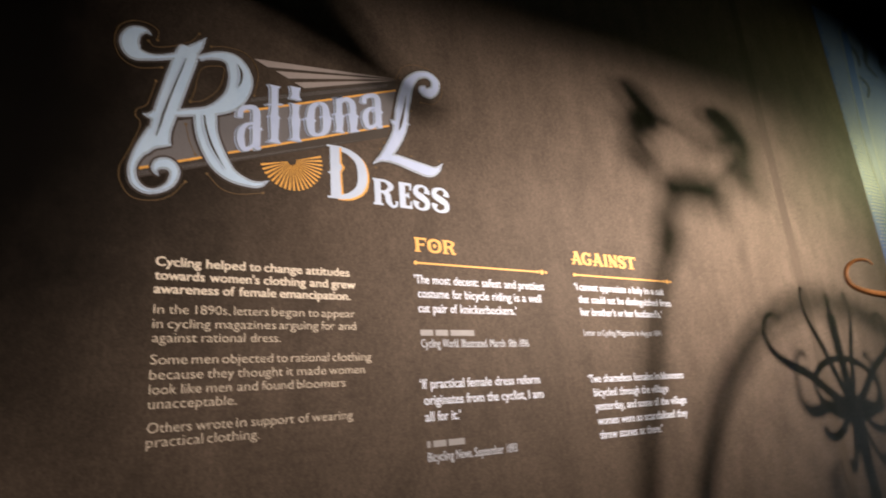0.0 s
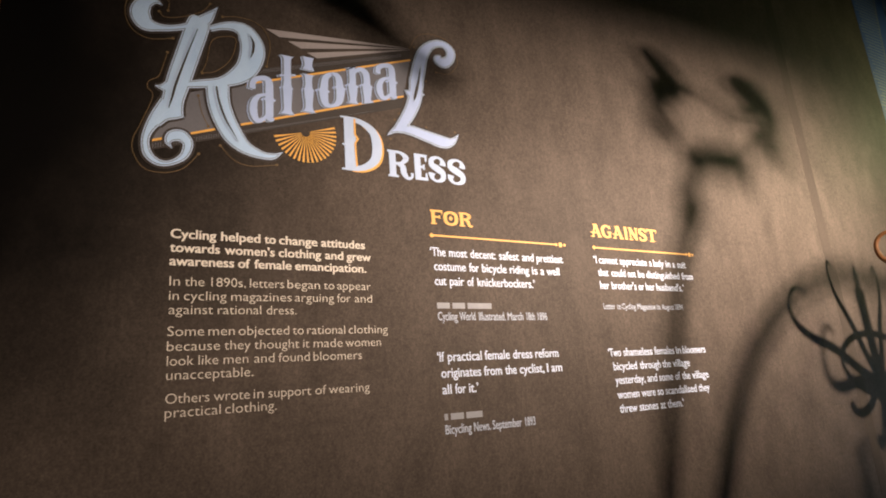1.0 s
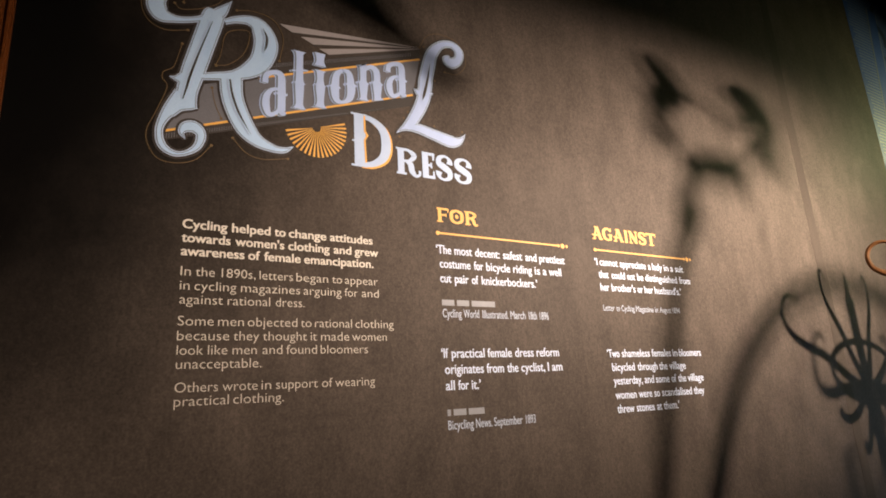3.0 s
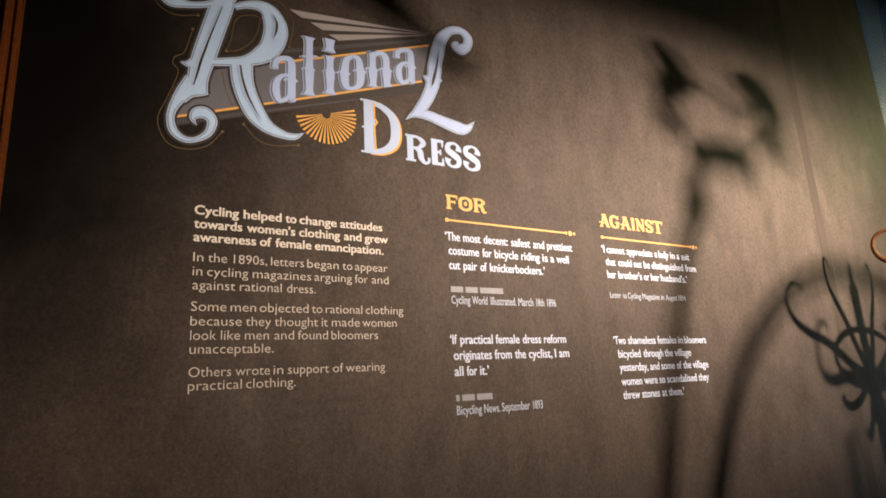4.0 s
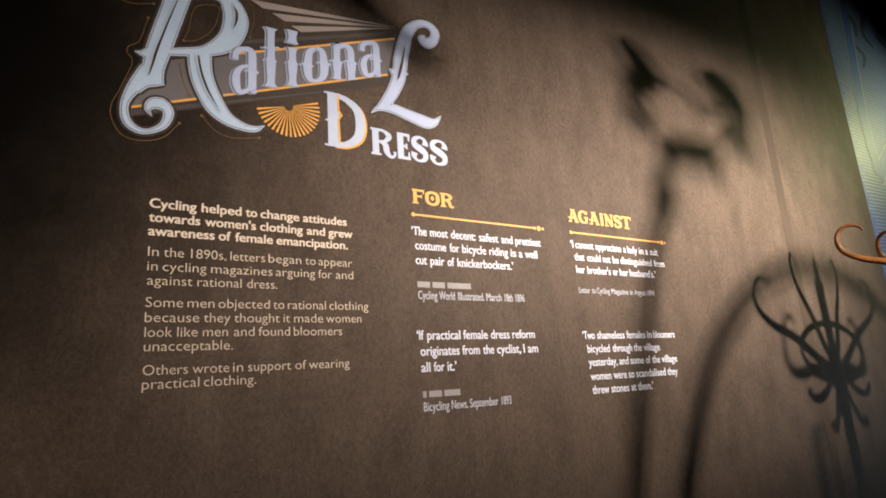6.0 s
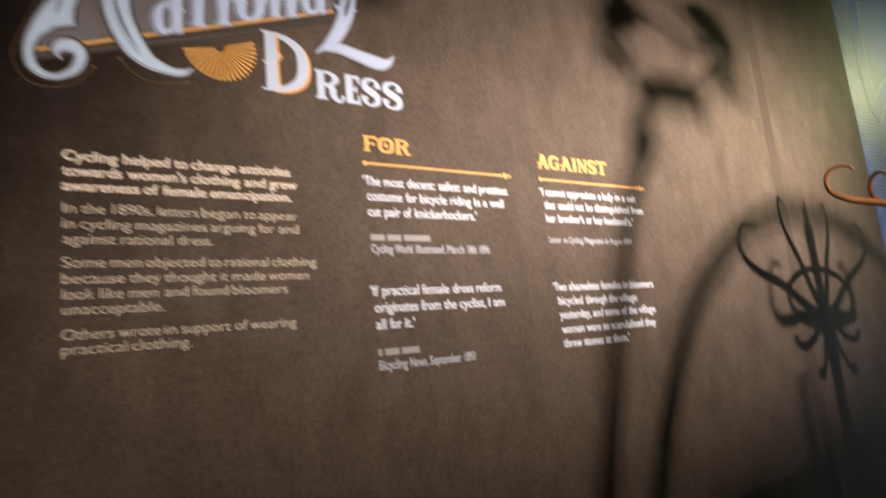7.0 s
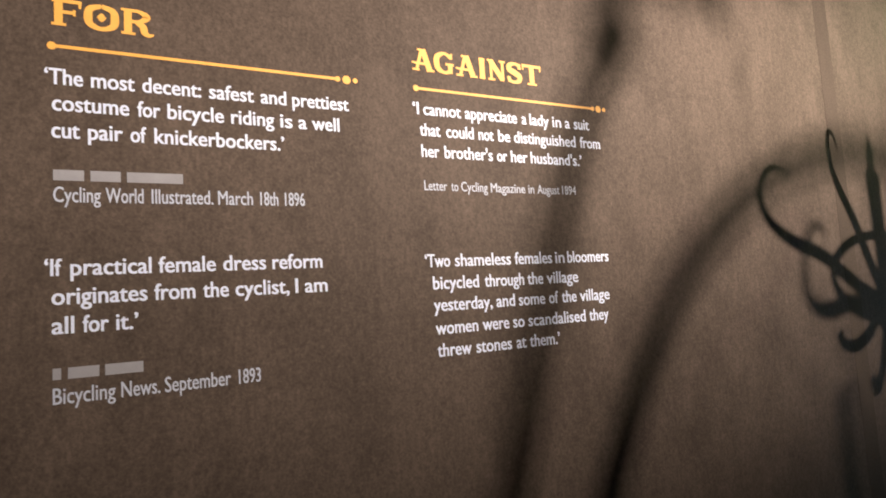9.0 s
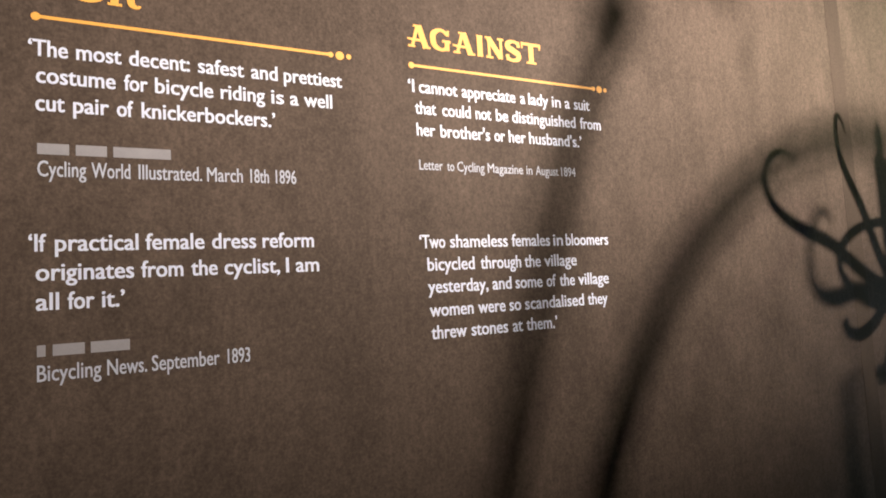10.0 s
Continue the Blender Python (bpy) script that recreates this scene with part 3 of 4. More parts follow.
# slab capitals in unit boxes: strokes of x, z, width in fractions of the height
S_CURVE = [(0.90, 0.72, 0.14), (0.80, 0.90, 0.12), (0.50, 0.965, 0.10), (0.18, 0.86, 0.17), (0.16, 0.66, 0.20), (0.50, 0.52, 0.21), (0.84, 0.36, 0.20), (0.82, 0.14, 0.17), (0.50, 0.035, 0.10), (0.18, 0.10, 0.12), (0.08, 0.28, 0.14)]
CAPS = {
    "s": ([], [[(0.86, 0.66, 0.24), (0.88, 0.78, 0.19), (0.76, 0.92, 0.10), (0.50, 0.965, 0.09), (0.18, 0.86, 0.17), (0.16, 0.66, 0.21), (0.50, 0.52, 0.24), (0.84, 0.36, 0.21), (0.82, 0.14, 0.17), (0.50, 0.035, 0.09), (0.22, 0.08, 0.10), (0.11, 0.22, 0.19), (0.14, 0.34, 0.24)]]),
    "r": ([[(0.22, 0, 0.22), (0.22, 1, 0.22)], [(0.02, 0.035, 0.07), (0.44, 0.035, 0.07)], [(0.02, 0.965, 0.07), (0.3, 0.965, 0.07)]], [[(0.25, 0.955, 0.09), (0.56, 0.94, 0.10), (0.78, 0.76, 0.20), (0.58, 0.55, 0.10), (0.25, 0.51, 0.09)], [(0.42, 0.53, 0.10), (0.62, 0.42, 0.20), (0.68, 0.16, 0.20), (0.84, 0.0, 0.11), (1.0, 0.06, 0.09), (1.02, 0.22, 0.10)]]),
    "F": ([[(0.24, 0, 0.19), (0.24, 1, 0.19)], [(0.02, 0.035, 0.07), (0.48, 0.035, 0.07)], [(0.02, 0.95, 0.10), (0.94, 0.95, 0.10)], [(0.92, 1.0, 0.09), (0.92, 0.72, 0.05)], [(0.3, 0.52, 0.09), (0.74, 0.52, 0.09)], [(0.74, 0.64, 0.06), (0.74, 0.40, 0.06)]], []),
    "O": ([], [[(0.5, 0.95, 0.11), (0.18, 0.80, 0.17), (0.12, 0.5, 0.20), (0.18, 0.2, 0.17), (0.5, 0.05, 0.11), (0.82, 0.2, 0.17), (0.88, 0.5, 0.20), (0.82, 0.80, 0.17), (0.5, 0.95, 0.11)], [(0.36, 0.5, 0.0), (0.5, 0.5, 0.24), (0.64, 0.5, 0.0)]]),
    "R": ([[(0.22, 0, 0.19), (0.22, 1, 0.19)], [(0.02, 0.035, 0.07), (0.44, 0.035, 0.07)], [(0.02, 0.965, 0.07), (0.3, 0.965, 0.07)]], [[(0.25, 0.955, 0.09), (0.56, 0.94, 0.10), (0.78, 0.76, 0.19), (0.58, 0.55, 0.10), (0.25, 0.51, 0.09)], [(0.46, 0.52, 0.12), (0.66, 0.36, 0.18), (0.72, 0.12, 0.17), (0.86, 0.03, 0.10), (0.99, 0.08, 0.05)]]),
    "A": ([[(0.18, 0.0, 0.10), (0.46, 1.0, 0.12)], [(0.80, 0.0, 0.20), (0.50, 1.0, 0.20)], [(-0.02, 0.36, 0.05), (0.18, 0.33, 0.08), (0.72, 0.33, 0.08)], [(0.0, 0.035, 0.07), (0.32, 0.035, 0.07)], [(0.64, 0.035, 0.07), (1.0, 0.035, 0.07)], [(0.26, 0.965, 0.07), (0.56, 0.965, 0.07)]], []),
    "G": ([[(0.80, 0.02, 0.15), (0.80, 0.46, 0.17)], [(0.56, 0.45, 0.08), (0.98, 0.45, 0.08)], [(0.88, 0.70, 0.05), (0.88, 0.98, 0.08)]], [[(0.86, 0.78, 0.14), (0.52, 0.955, 0.10), (0.18, 0.78, 0.18), (0.12, 0.5, 0.20), (0.2, 0.2, 0.18), (0.52, 0.045, 0.10), (0.80, 0.14, 0.14)]]),
    "I": ([[(0.5, 0, 0.20), (0.5, 1, 0.20)], [(0.08, 0.035, 0.07), (0.92, 0.035, 0.07)], [(0.08, 0.965, 0.07), (0.92, 0.965, 0.07)]], []),
    "N": ([[(0.20, 0, 0.10), (0.20, 1, 0.10)], [(0.84, 0, 0.10), (0.84, 1, 0.10)], [(0.18, 0.96, 0.20), (0.82, 0.06, 0.20)], [(0.02, 0.035, 0.07), (0.40, 0.035, 0.07)], [(0.0, 0.965, 0.07), (0.26, 0.965, 0.07)], [(0.66, 0.965, 0.07), (1.0, 0.965, 0.07)]], []),
    "S": ([[(0.90, 0.99, 0.05), (0.90, 0.70, 0.09)], [(0.08, 0.01, 0.05), (0.08, 0.30, 0.09)]], [S_CURVE]),
    "T": ([[(0.5, 0, 0.20), (0.5, 1, 0.20)], [(0.24, 0.035, 0.07), (0.76, 0.035, 0.07)], [(0.02, 0.95, 0.10), (0.98, 0.95, 0.10)], [(0.04, 1.02, 0.09), (0.04, 0.72, 0.05)], [(0.96, 1.02, 0.09), (0.96, 0.72, 0.05)]], []),
    "E": ([[(0.26, 0, 0.22), (0.26, 1, 0.22)], [(0.02, 0.05, 0.10), (0.94, 0.05, 0.10)], [(0.02, 0.95, 0.10), (0.94, 0.95, 0.10)], [(0.3, 0.51, 0.09), (0.74, 0.51, 0.09)], [(0.92, 0.0, 0.10), (0.92, 0.30, 0.05)], [(0.92, 1.0, 0.10), (0.92, 0.72, 0.05)], [(0.74, 0.62, 0.06), (0.74, 0.40, 0.06)]], []),
    "D": ([[(0.22, 0.0, 0.24), (0.22, 1.0, 0.24)], [(0.0, 0.02, 0.04), (0.4, 0.02, 0.04)], [(0.0, 0.98, 0.04), (0.4, 0.98, 0.04)], [(0.02, 0.47, 0.02), (0.22, 0.47, 0.12)]], [[(0.2, 0.955, 0.09), (0.52, 0.92, 0.12), (0.80, 0.76, 0.18), (0.88, 0.5, 0.21), (0.80, 0.24, 0.18), (0.52, 0.08, 0.12), (0.2, 0.045, 0.09)]]),
}


def slab_capital(key, x0, x1, z0, z1, mat, parent, layer=1, shift=(0.0, 0.0), bold=1.0, slant=0.0, label=""):
    h, bm = z1 - z0, bmesh.new()
    straight, curved = CAPS[key]
    place = lambda rows: [(x0 + x * (x1 - x0) + shift[0], z0 + z * h + slant * (x - 0.5) * (x1 - x0) + shift[1], w * h * bold) for x, z, w in rows]
    for rows in straight:
        ribbon(bm, place(rows), layer, straight=True)
    for rows in curved:
        ribbon(bm, place(rows), layer)
    return part("letter", bm, mat, parent, label)


bow = [(-0.272 + x * 0.126 + 0.006, 2.154 + z * 0.168 - 0.004, w * 0.148) for x, z, w in CAPS["D"][1][0]]
part("letter_shade", ribbon(bmesh.new(), bow[1:], 1), GOLD, title, "ochre offset edge of the capital")
slab_capital("D", -0.272, -0.146, 2.154, 2.322, EDGE, title, 2, bold=0.88, label="white slab capital")
part("counter_line", ribbon(bmesh.new(), [(-0.2293, 2.3175, 0.0055), (-0.229, 2.2682, 0.0056), (-0.2206, 2.2551, 0.0072), (-0.2298, 2.2392, 0.0053), (-0.2267, 2.1686, 0.0053)], 3, straight=True), GOLD, title)
for key, x0, x1 in (("r", -0.131, -0.052), ("E", -0.042, 0.002), ("s", 0.010, 0.064), ("s", 0.076, 0.136)):
    slab_capital(key, x0, x1, 2.152, 2.236, EDGE, title, 2, bold=1.15, label="white slab capital")


# ---- headings, rules and paragraphs ----
def heading(words, spans, z0, z1, rule, label):
    ob = thing("column_heading", label, "lettering", "wall lettering")
    for key, (x0, x1) in zip(words, spans):
        slab_capital(key, x0, x1, z0, z1, GOLD, ob, bold=1.42)
    a, b, z = rule
    bm = ribbon(bmesh.new(), [(a, z, 0.0055), (b - 0.036, z, 0.0055)], 1, straight=True)
    disc(bm, a + 0.004, z, 0.0066, 1)
    disc(bm, b - 0.036, z, 0.0055, 1, 12)
    part("rule", bm, GOLD, ob)
    part("dot", disc(bmesh.new(), b - 0.018, z, 0.0085, 1), GOLD, ob)
    part("dot", disc(bmesh.new(), b, z, 0.0052, 1, 12), GOLD, ob)
    return ob


heading("FOR", [(0.000, 0.044), (0.046, 0.097), (0.099, 0.150)], 2.016, 2.060, (-0.003, 0.510, 1.980), "ochre slab-serif heading with a dotted rule on the brown wall")
heading("AGAINST", [(0.638, 0.689), (0.690, 0.738), (0.743, 0.796), (0.800, 0.818), (0.823, 0.871), (0.876, 0.915), (0.918, 0.970)], 2.020, 2.067, (0.639, 1.156, 1.980), "ochre slab-serif heading with a dotted rule on the brown wall")


def paragraph(name, label, rows, mat, cap, bold):
    ob = thing(name, label, "lettering", "wall lettering")
    for z, words, ends in rows:
        text_line(words, ends, z, cap, mat, ob, bold)
    return ob


paragraph("lead_paragraph", "bold cream lead paragraph printed on the brown wall", [
    (1.9245, "Cycling helped to change attitudes", [-0.706, -0.603, -0.592, -0.497, -0.487, -0.458, -0.45, -0.348, -0.338, -0.213]),
    (1.8905, "towards women's clothing and grew", [-0.706, -0.594, -0.583, -0.461, -0.451, -0.339, -0.328, -0.277, -0.268, -0.197]),
    (1.8575, "awareness of female emancipation.", [-0.706, -0.56, -0.551, -0.522, -0.512, -0.418, -0.409, -0.212])], CREAM, 0.0225, 0.0008)
paragraph("body_paragraph", "light cream body text printed on the brown wall", [
    (1.8085, "In the 1890s, letters began to appear", [-0.704, -0.682, -0.671, -0.628, -0.612, -0.532, -0.522, -0.438, -0.429, -0.344, -0.333, -0.305, -0.297, -0.201]),
    (1.7745, "in cycling magazines arguing for and", [-0.704, -0.683, -0.672, -0.577, -0.566, -0.419, -0.41, -0.307, -0.298, -0.261, -0.249, -0.199]),
    (1.7415, "against rational dress.", [-0.703, -0.607, -0.596, -0.495, -0.481, -0.407])], CREAMTHIN, 0.0225, -0.0003)
paragraph("body_paragraph", "light cream body text printed on the brown wall", [
    (1.6910, "Some men objected to rational clothing", [-0.704, -0.626, -0.616, -0.557, -0.548, -0.426, -0.417, -0.389, -0.38, -0.279, -0.269, -0.157]),
    (1.6570, "because they thought it made women", [-0.704, -0.59, -0.58, -0.52, -0.511, -0.401, -0.391, -0.375, -0.364, -0.287, -0.279, -0.179]),
    (1.6240, "look like men and found bloomers", [-0.703, -0.647, -0.636, -0.593, -0.581, -0.525, -0.511, -0.463, -0.453, -0.375, -0.365, -0.235]),
    (1.5925, "unacceptable.", [-0.703, -0.513])], CREAMTHIN, 0.0225, -0.0003)
paragraph("body_paragraph", "light cream body text printed on the brown wall", [
    (1.5405, "Others wrote in support of wearing", [-0.703, -0.611, -0.601, -0.521, -0.512, -0.489, -0.477, -0.373, -0.362, -0.334, -0.327, -0.217]),
    (1.5105, "practical clothing.", [-0.703, -0.586, -0.576, -0.458])], CREAMTHIN, 0.0225, -0.0003)
paragraph("quotation", "white condensed slab quotation printed on the brown wall", [
    (1.9165, "\u2018The most decent: safest and prettiest", [-0.009, 0.044, 0.055, 0.119, 0.13, 0.223, 0.236, 0.313, 0.325, 0.372, 0.383, 0.494]),
    (1.8735, "costume for bicycle riding is a well", [0.001, 0.11, 0.122, 0.157, 0.168, 0.26, 0.272, 0.348, 0.359, 0.382, 0.393, 0.409, 0.419, 0.473]),
    (1.8290, "cut pair of knickerbockers.\u2019", [0.0, 0.039, 0.05, 0.1, 0.111, 0.135, 0.147, 0.365])], WHITE, 0.0265, 0.0007)
source = paragraph("quotation_source", "thin white source line under the quotation", [
    (1.7255, "Cycling World Illustrated. March 18th 1896", [0.002, 0.067, 0.074, 0.129, 0.141, 0.238, 0.246, 0.305, 0.318, 0.35, 0.362, 0.399])], WHITETHIN, 0.0245, 0.0003)
bars([0.002, 0.044, 0.053, 0.096, 0.105, 0.19], 1.7600, 0.024, FADED, source)
paragraph("quotation", "white condensed slab quotation printed on the brown wall", [
    (1.6090, "\u2018If practical female dress reform", [-0.01, 0.013, 0.024, 0.139, 0.149, 0.239, 0.251, 0.324, 0.335, 0.427]),
    (1.5640, "originates from the cyclist, I am", [-0.001, 0.132, 0.142, 0.205, 0.217, 0.259, 0.27, 0.364, 0.3745, 0.3800, 0.392, 0.435]),
    (1.5190, "all for it.\u2019", [-0.001, 0.029, 0.04, 0.076, 0.086, 0.118])], WHITE, 0.0265, 0.0007)
source = paragraph("quotation_source", "thin white source line under the quotation", [
    (1.4120, "Bicycling News. September 1893", [0.0, 0.084, 0.092, 0.148, 0.155, 0.258, 0.271, 0.308])], WHITETHIN, 0.0245, 0.0003)
bars([0.0, 0.011, 0.02, 0.062, 0.07, 0.124], 1.4490, 0.024, FADED, source)
paragraph("quotation", "white condensed slab quotation printed on the brown wall", [
    (1.9240, "\u2018I cannot appreciate a lady in a suit", [0.633, 0.647, 0.657, 0.747, 0.757, 0.893, 0.906, 0.919, 0.928, 0.983, 0.993, 1.019, 1.03, 1.045, 1.057, 1.104]),
    (1.8790, "that could not be distinguished from", [0.646, 0.694, 0.708, 0.776, 0.788, 0.827, 0.839, 0.871, 0.881, 1.058, 1.071, 1.134]),
    (1.8335, "her brother's or her husband's.\u2019", [0.647, 0.689, 0.701, 0.821, 0.832, 0.859, 0.869, 0.914, 0.923, 1.072])], WHITE, 0.0265, 0.0007)
paragraph("quotation_source", "thin white source line under the quotation", [
    (1.7630, "Letter to Cycling Magazine in August 1894", [0.649, 0.702, 0.712, 0.729, 0.736, 0.802, 0.81, 0.901, 0.91, 0.926, 0.935, 0.998, 1.006, 1.047])], WHITETHIN, 0.0205, 0.0002)
paragraph("quotation", "white condensed slab quotation printed on the brown wall", [
    (1.6030, "\u2018Two shameless females in bloomers", [0.64, 0.698, 0.709, 0.849, 0.859, 0.961, 0.97, 0.997, 1.005, 1.13]),
    (1.5570, "bicycled through the village", [0.655, 0.764, 0.778, 0.88, 0.889, 0.932, 0.942, 1.032]),
    (1.5120, "yesterday, and some of the village", [0.654, 0.794, 0.804, 0.852, 0.862, 0.933, 0.944, 0.97, 0.98, 1.023, 1.033, 1.123]),
    (1.4650, "women were so scandalised they", [0.655, 0.755, 0.766, 0.833, 0.843, 0.873, 0.883, 1.045, 1.056, 1.115]),
    (1.4200, "threw stones at them.\u2019", [0.656, 0.736, 0.747, 0.836, 0.848, 0.874, 0.883, 0.966])], WHITE, 0.0265, 0.0007)


# ---- wrought-iron stand with six scrolled arms ----
def iron_stand(x, y):
    ob = thing("hat_stand", "brown wrought-iron hat stand with curled arms standing before the wall", "hat stand", at=(x, y, 0))
    pole = lathe(bmesh.new(), [(0.050, 0.0), (0.050, 0.05), (0.036, 0.10), (0.033, 1.60), (0.042, 1.63), (0.033, 1.66), (0.036, 1.69)])
    part("pole", pole, IRON, ob, smooth=True)
    hub = lathe(bmesh.new(), [(0.034, 1.68), (0.050, 1.705), (0.056, 1.74), (0.048, 1.78), (0.030, 1.81)])
    part("hub", hub, IRON, ob, smooth=True)
    finial = lathe(bmesh.new(), [(0.026, 1.80), (0.027, 1.92), (0.030, 2.03), (0.034, 2.045), (0.031, 2.06), (0.014, 2.072), (0.017, 2.10), (0.016, 2.125), (0.006, 2.155), (0.001, 2.170)])
    part("finial", finial, IRON, ob, smooth=True)
    part("hoop", ring(bmesh.new(), (0, 0, 1.83), 0.205, 0.013, "z", 48, 8), IRON, ob, smooth=True)
    arm_rows = [(0.03, 0, 1.755, 0.018), (0.12, 0, 1.795, 0.018), (0.237, 0, 1.862, 0.017), (0.356, 0, 1.902, 0.0155), (0.427, 0, 1.945, 0.0125), (0.445, 0, 1.998, 0.0110), (0.428, 0, 2.043, 0.0095), (0.388, 0, 2.062, 0.0080), (0.350, 0, 2.050, 0.0065), (0.336, 0, 2.028, 0.0040)]
    low_rows = [(0.025, 0, 1.75, 0.013), (0.06, 0, 1.72, 0.014), (0.10, 0, 1.688, 0.014), (0.155, 0, 1.668, 0.013), (0.195, 0, 1.676, 0.013), (0.208, 0, 1.698, 0.015)]
    arm = mesh_from("arm", tube(bmesh.new(), arm_rows, 10, 7, 0.85), IRON, True)
    low = mesh_from("scroll", tube(bmesh.new(), low_rows, 10, 6, 0.85), IRON, True)
    for i in range(6):
        turn, reach, rise = ((10, 0.95, 0.0), (62, 0.97, 0.0), (115, 0.97, 0.006), (180, 0.965, 0.006), (233, 1.0, 0.0), (290, 0.9, 0.0))[i]
        for name, me, angle, size, up in (("arm", arm, turn, reach, rise), ("scroll", low, 60 * i, 1.0, 0.0)):
            o = new(name, me)
            o.parent = ob
            o.location, o.rotation_euler, o.scale = (0, 0, up), (0, 0, radians(angle)), (size, 1, 1)
    foot = mesh_from("foot", tube(bmesh.new(), [(0.02, 0, 0.30, 0.016), (0.12, 0, 0.24, 0.016), (0.22, 0, 0.10, 0.015), (0.30, 0, 0.0145, 0.0145), (0.34, 0, 0.03, 0.012)], 8, 6), IRON, True)
    for i in range(3):
        o = new("foot", foot)
        o.parent = ob
        o.rotation_euler = (0, 0, radians(120 * i + 30))
    return ob


iron_stand(2.273, -0.61)


# ---- high-wheel bicycle on its support, between the spotlight and the wall ----
def bicycle(x, y, z, r, size):
    """x, y, z: the hub of the front wheel; r: its radius before sizing."""
    ob = thing("bicycle", "black vintage bicycle with curved frame tube raised on a plinth", "bicycle", at=(x, y, z))
    ob.scale = (size, size, size)
    wheel = part("front_wheel", ring(bmesh.new(), (0, 0, 0), r - 0.012, 0.009, "y", 96, 8), STEEL, ob)
    part("tyre", ring(bmesh.new(), (0, 0, 0), r, 0.024, "y", 96, 10), RUBBER, wheel, smooth=True)
    hub = tube(bmesh.new(), [(0, -0.07, 0, 0.016), (0, -0.05, 0, 0.03), (0, 0.05, 0, 0.03), (0, 0.07, 0, 0.016)], 14, straight=True)
    part("wheel_hub", hub, STEEL, wheel)
    spoke = mesh_from("spoke", tube(bmesh.new(), [(0, 0, 0.03, 0.0012), (0, 0, r - 0.02, 0.0012)], 5, straight=True), STEEL)
    for i in range(44):
        o = new("spoke", spoke)
        o.parent = wheel
        o.location = (0, 0.03 if i % 2 else -0.03, 0)
        o.rotation_euler = (0, radians(360 / 44 * i), 0)
    spine = [(-0.53, 0, 0.80, 0.020), (-0.56, 0, 0.74, 0.021), (-0.612, 0, 0.655, 0.022), (-0.672, 0, 0.49, 0.022), (-0.726, 0, 0.345, 0.022), (-0.756, 0, 0.24, 0.021), (-0.79, 0, 0.05, 0.020), (-0.80, 0, -0.2, 0.018), (-0.83, 0, -0.42, 0.014)]
    part("backbone", tube(bmesh.new(), spine, 12, 8), BLACK, ob, smooth=True)
    part("head", tube(bmesh.new(), [(-0.540, 0, 0.808, 0.024), (-0.549, 0, 0.790, 0.044), (-0.556, 0, 0.768, 0.044), (-0.570, 0, 0.746, 0.024)], 12, straight=True), BLACK, ob, smooth=True)
    stem = [(-0.535, 0, 0.80, 0.020), (-0.528, 0, 0.86, 0.024), (-0.503, 0, 0.884, 0.030), (-0.44, 0, 0.890, 0.036), (-0.375, 0, 0.890, 0.037), (-0.343, 0, 0.868, 0.026), (-0.340, 0, 0.845, 0.012)]
    part("handlebar_stem", tube(bmesh.new(), stem, 12, 6), BLACK, ob, smooth=True)
    bar = [(-0.59, 0, 1.075, 0.010), (-0.548, 0, 1.052, 0.009), (-0.504, 0, 1.041, 0.0075), (-0.43, 0, 1.025, 0.0075), (-0.366, 0, 1.010, 0.0075), (-0.292, 0, 1.015, 0.0085), (-0.215, 0, 1.030, 0.010)]
    part("handlebar", tube(bmesh.new(), bar, 10, 8), STEEL, ob, smooth=True)
    # thin bars added only to throw the streaks in the handlebar's shadow
    for rows in ([(-0.585, 0, 1.05, 0.010), (-0.608, 0, 1.02, 0.013), (-0.618, 0, 0.985, 0.018)],
                 [(-0.56, 0, 0.927, 0.009), (-0.53, 0, 0.912, 0.008), (-0.495, 0, 0.903, 0.008)],
                 [(-0.36, 0, 0.905, 0.008), (-0.32, 0, 0.930, 0.008), (-0.28, 0, 0.955, 0.009)],
                 [(-0.40, 0, 0.995, 0.005), (-0.34, 0, 0.982, 0.006), (-0.26, 0, 0.990, 0.006)],
                 [(-0.640, 0, 1.020, 0.008), (-0.60, 0, 1.012, 0.009), (-0.545, 0, 1.006, 0.007)],
                 [(-0.635, 0, 1.000, 0.008), (-0.59, 0, 0.994, 0.009), (-0.54, 0, 0.992, 0.006)],
                 [(-0.270, 0, 0.985, 0.007), (-0.22, 0, 0.976, 0.009), (-0.150, 0, 0.970, 0.007)],
                 [(-0.265, 0, 0.935, 0.007), (-0.21, 0, 0.922, 0.009), (-0.145, 0, 0.912, 0.007)],
                 [(-0.215, 0, 1.03, 0.010), (-0.225, 0, 0.99, 0.011), (-0.245, 0, 0.965, 0.012)]):
        part("streak_bar", tube(bmesh.new(), rows, 8, 6), STEEL, ob, smooth=True)
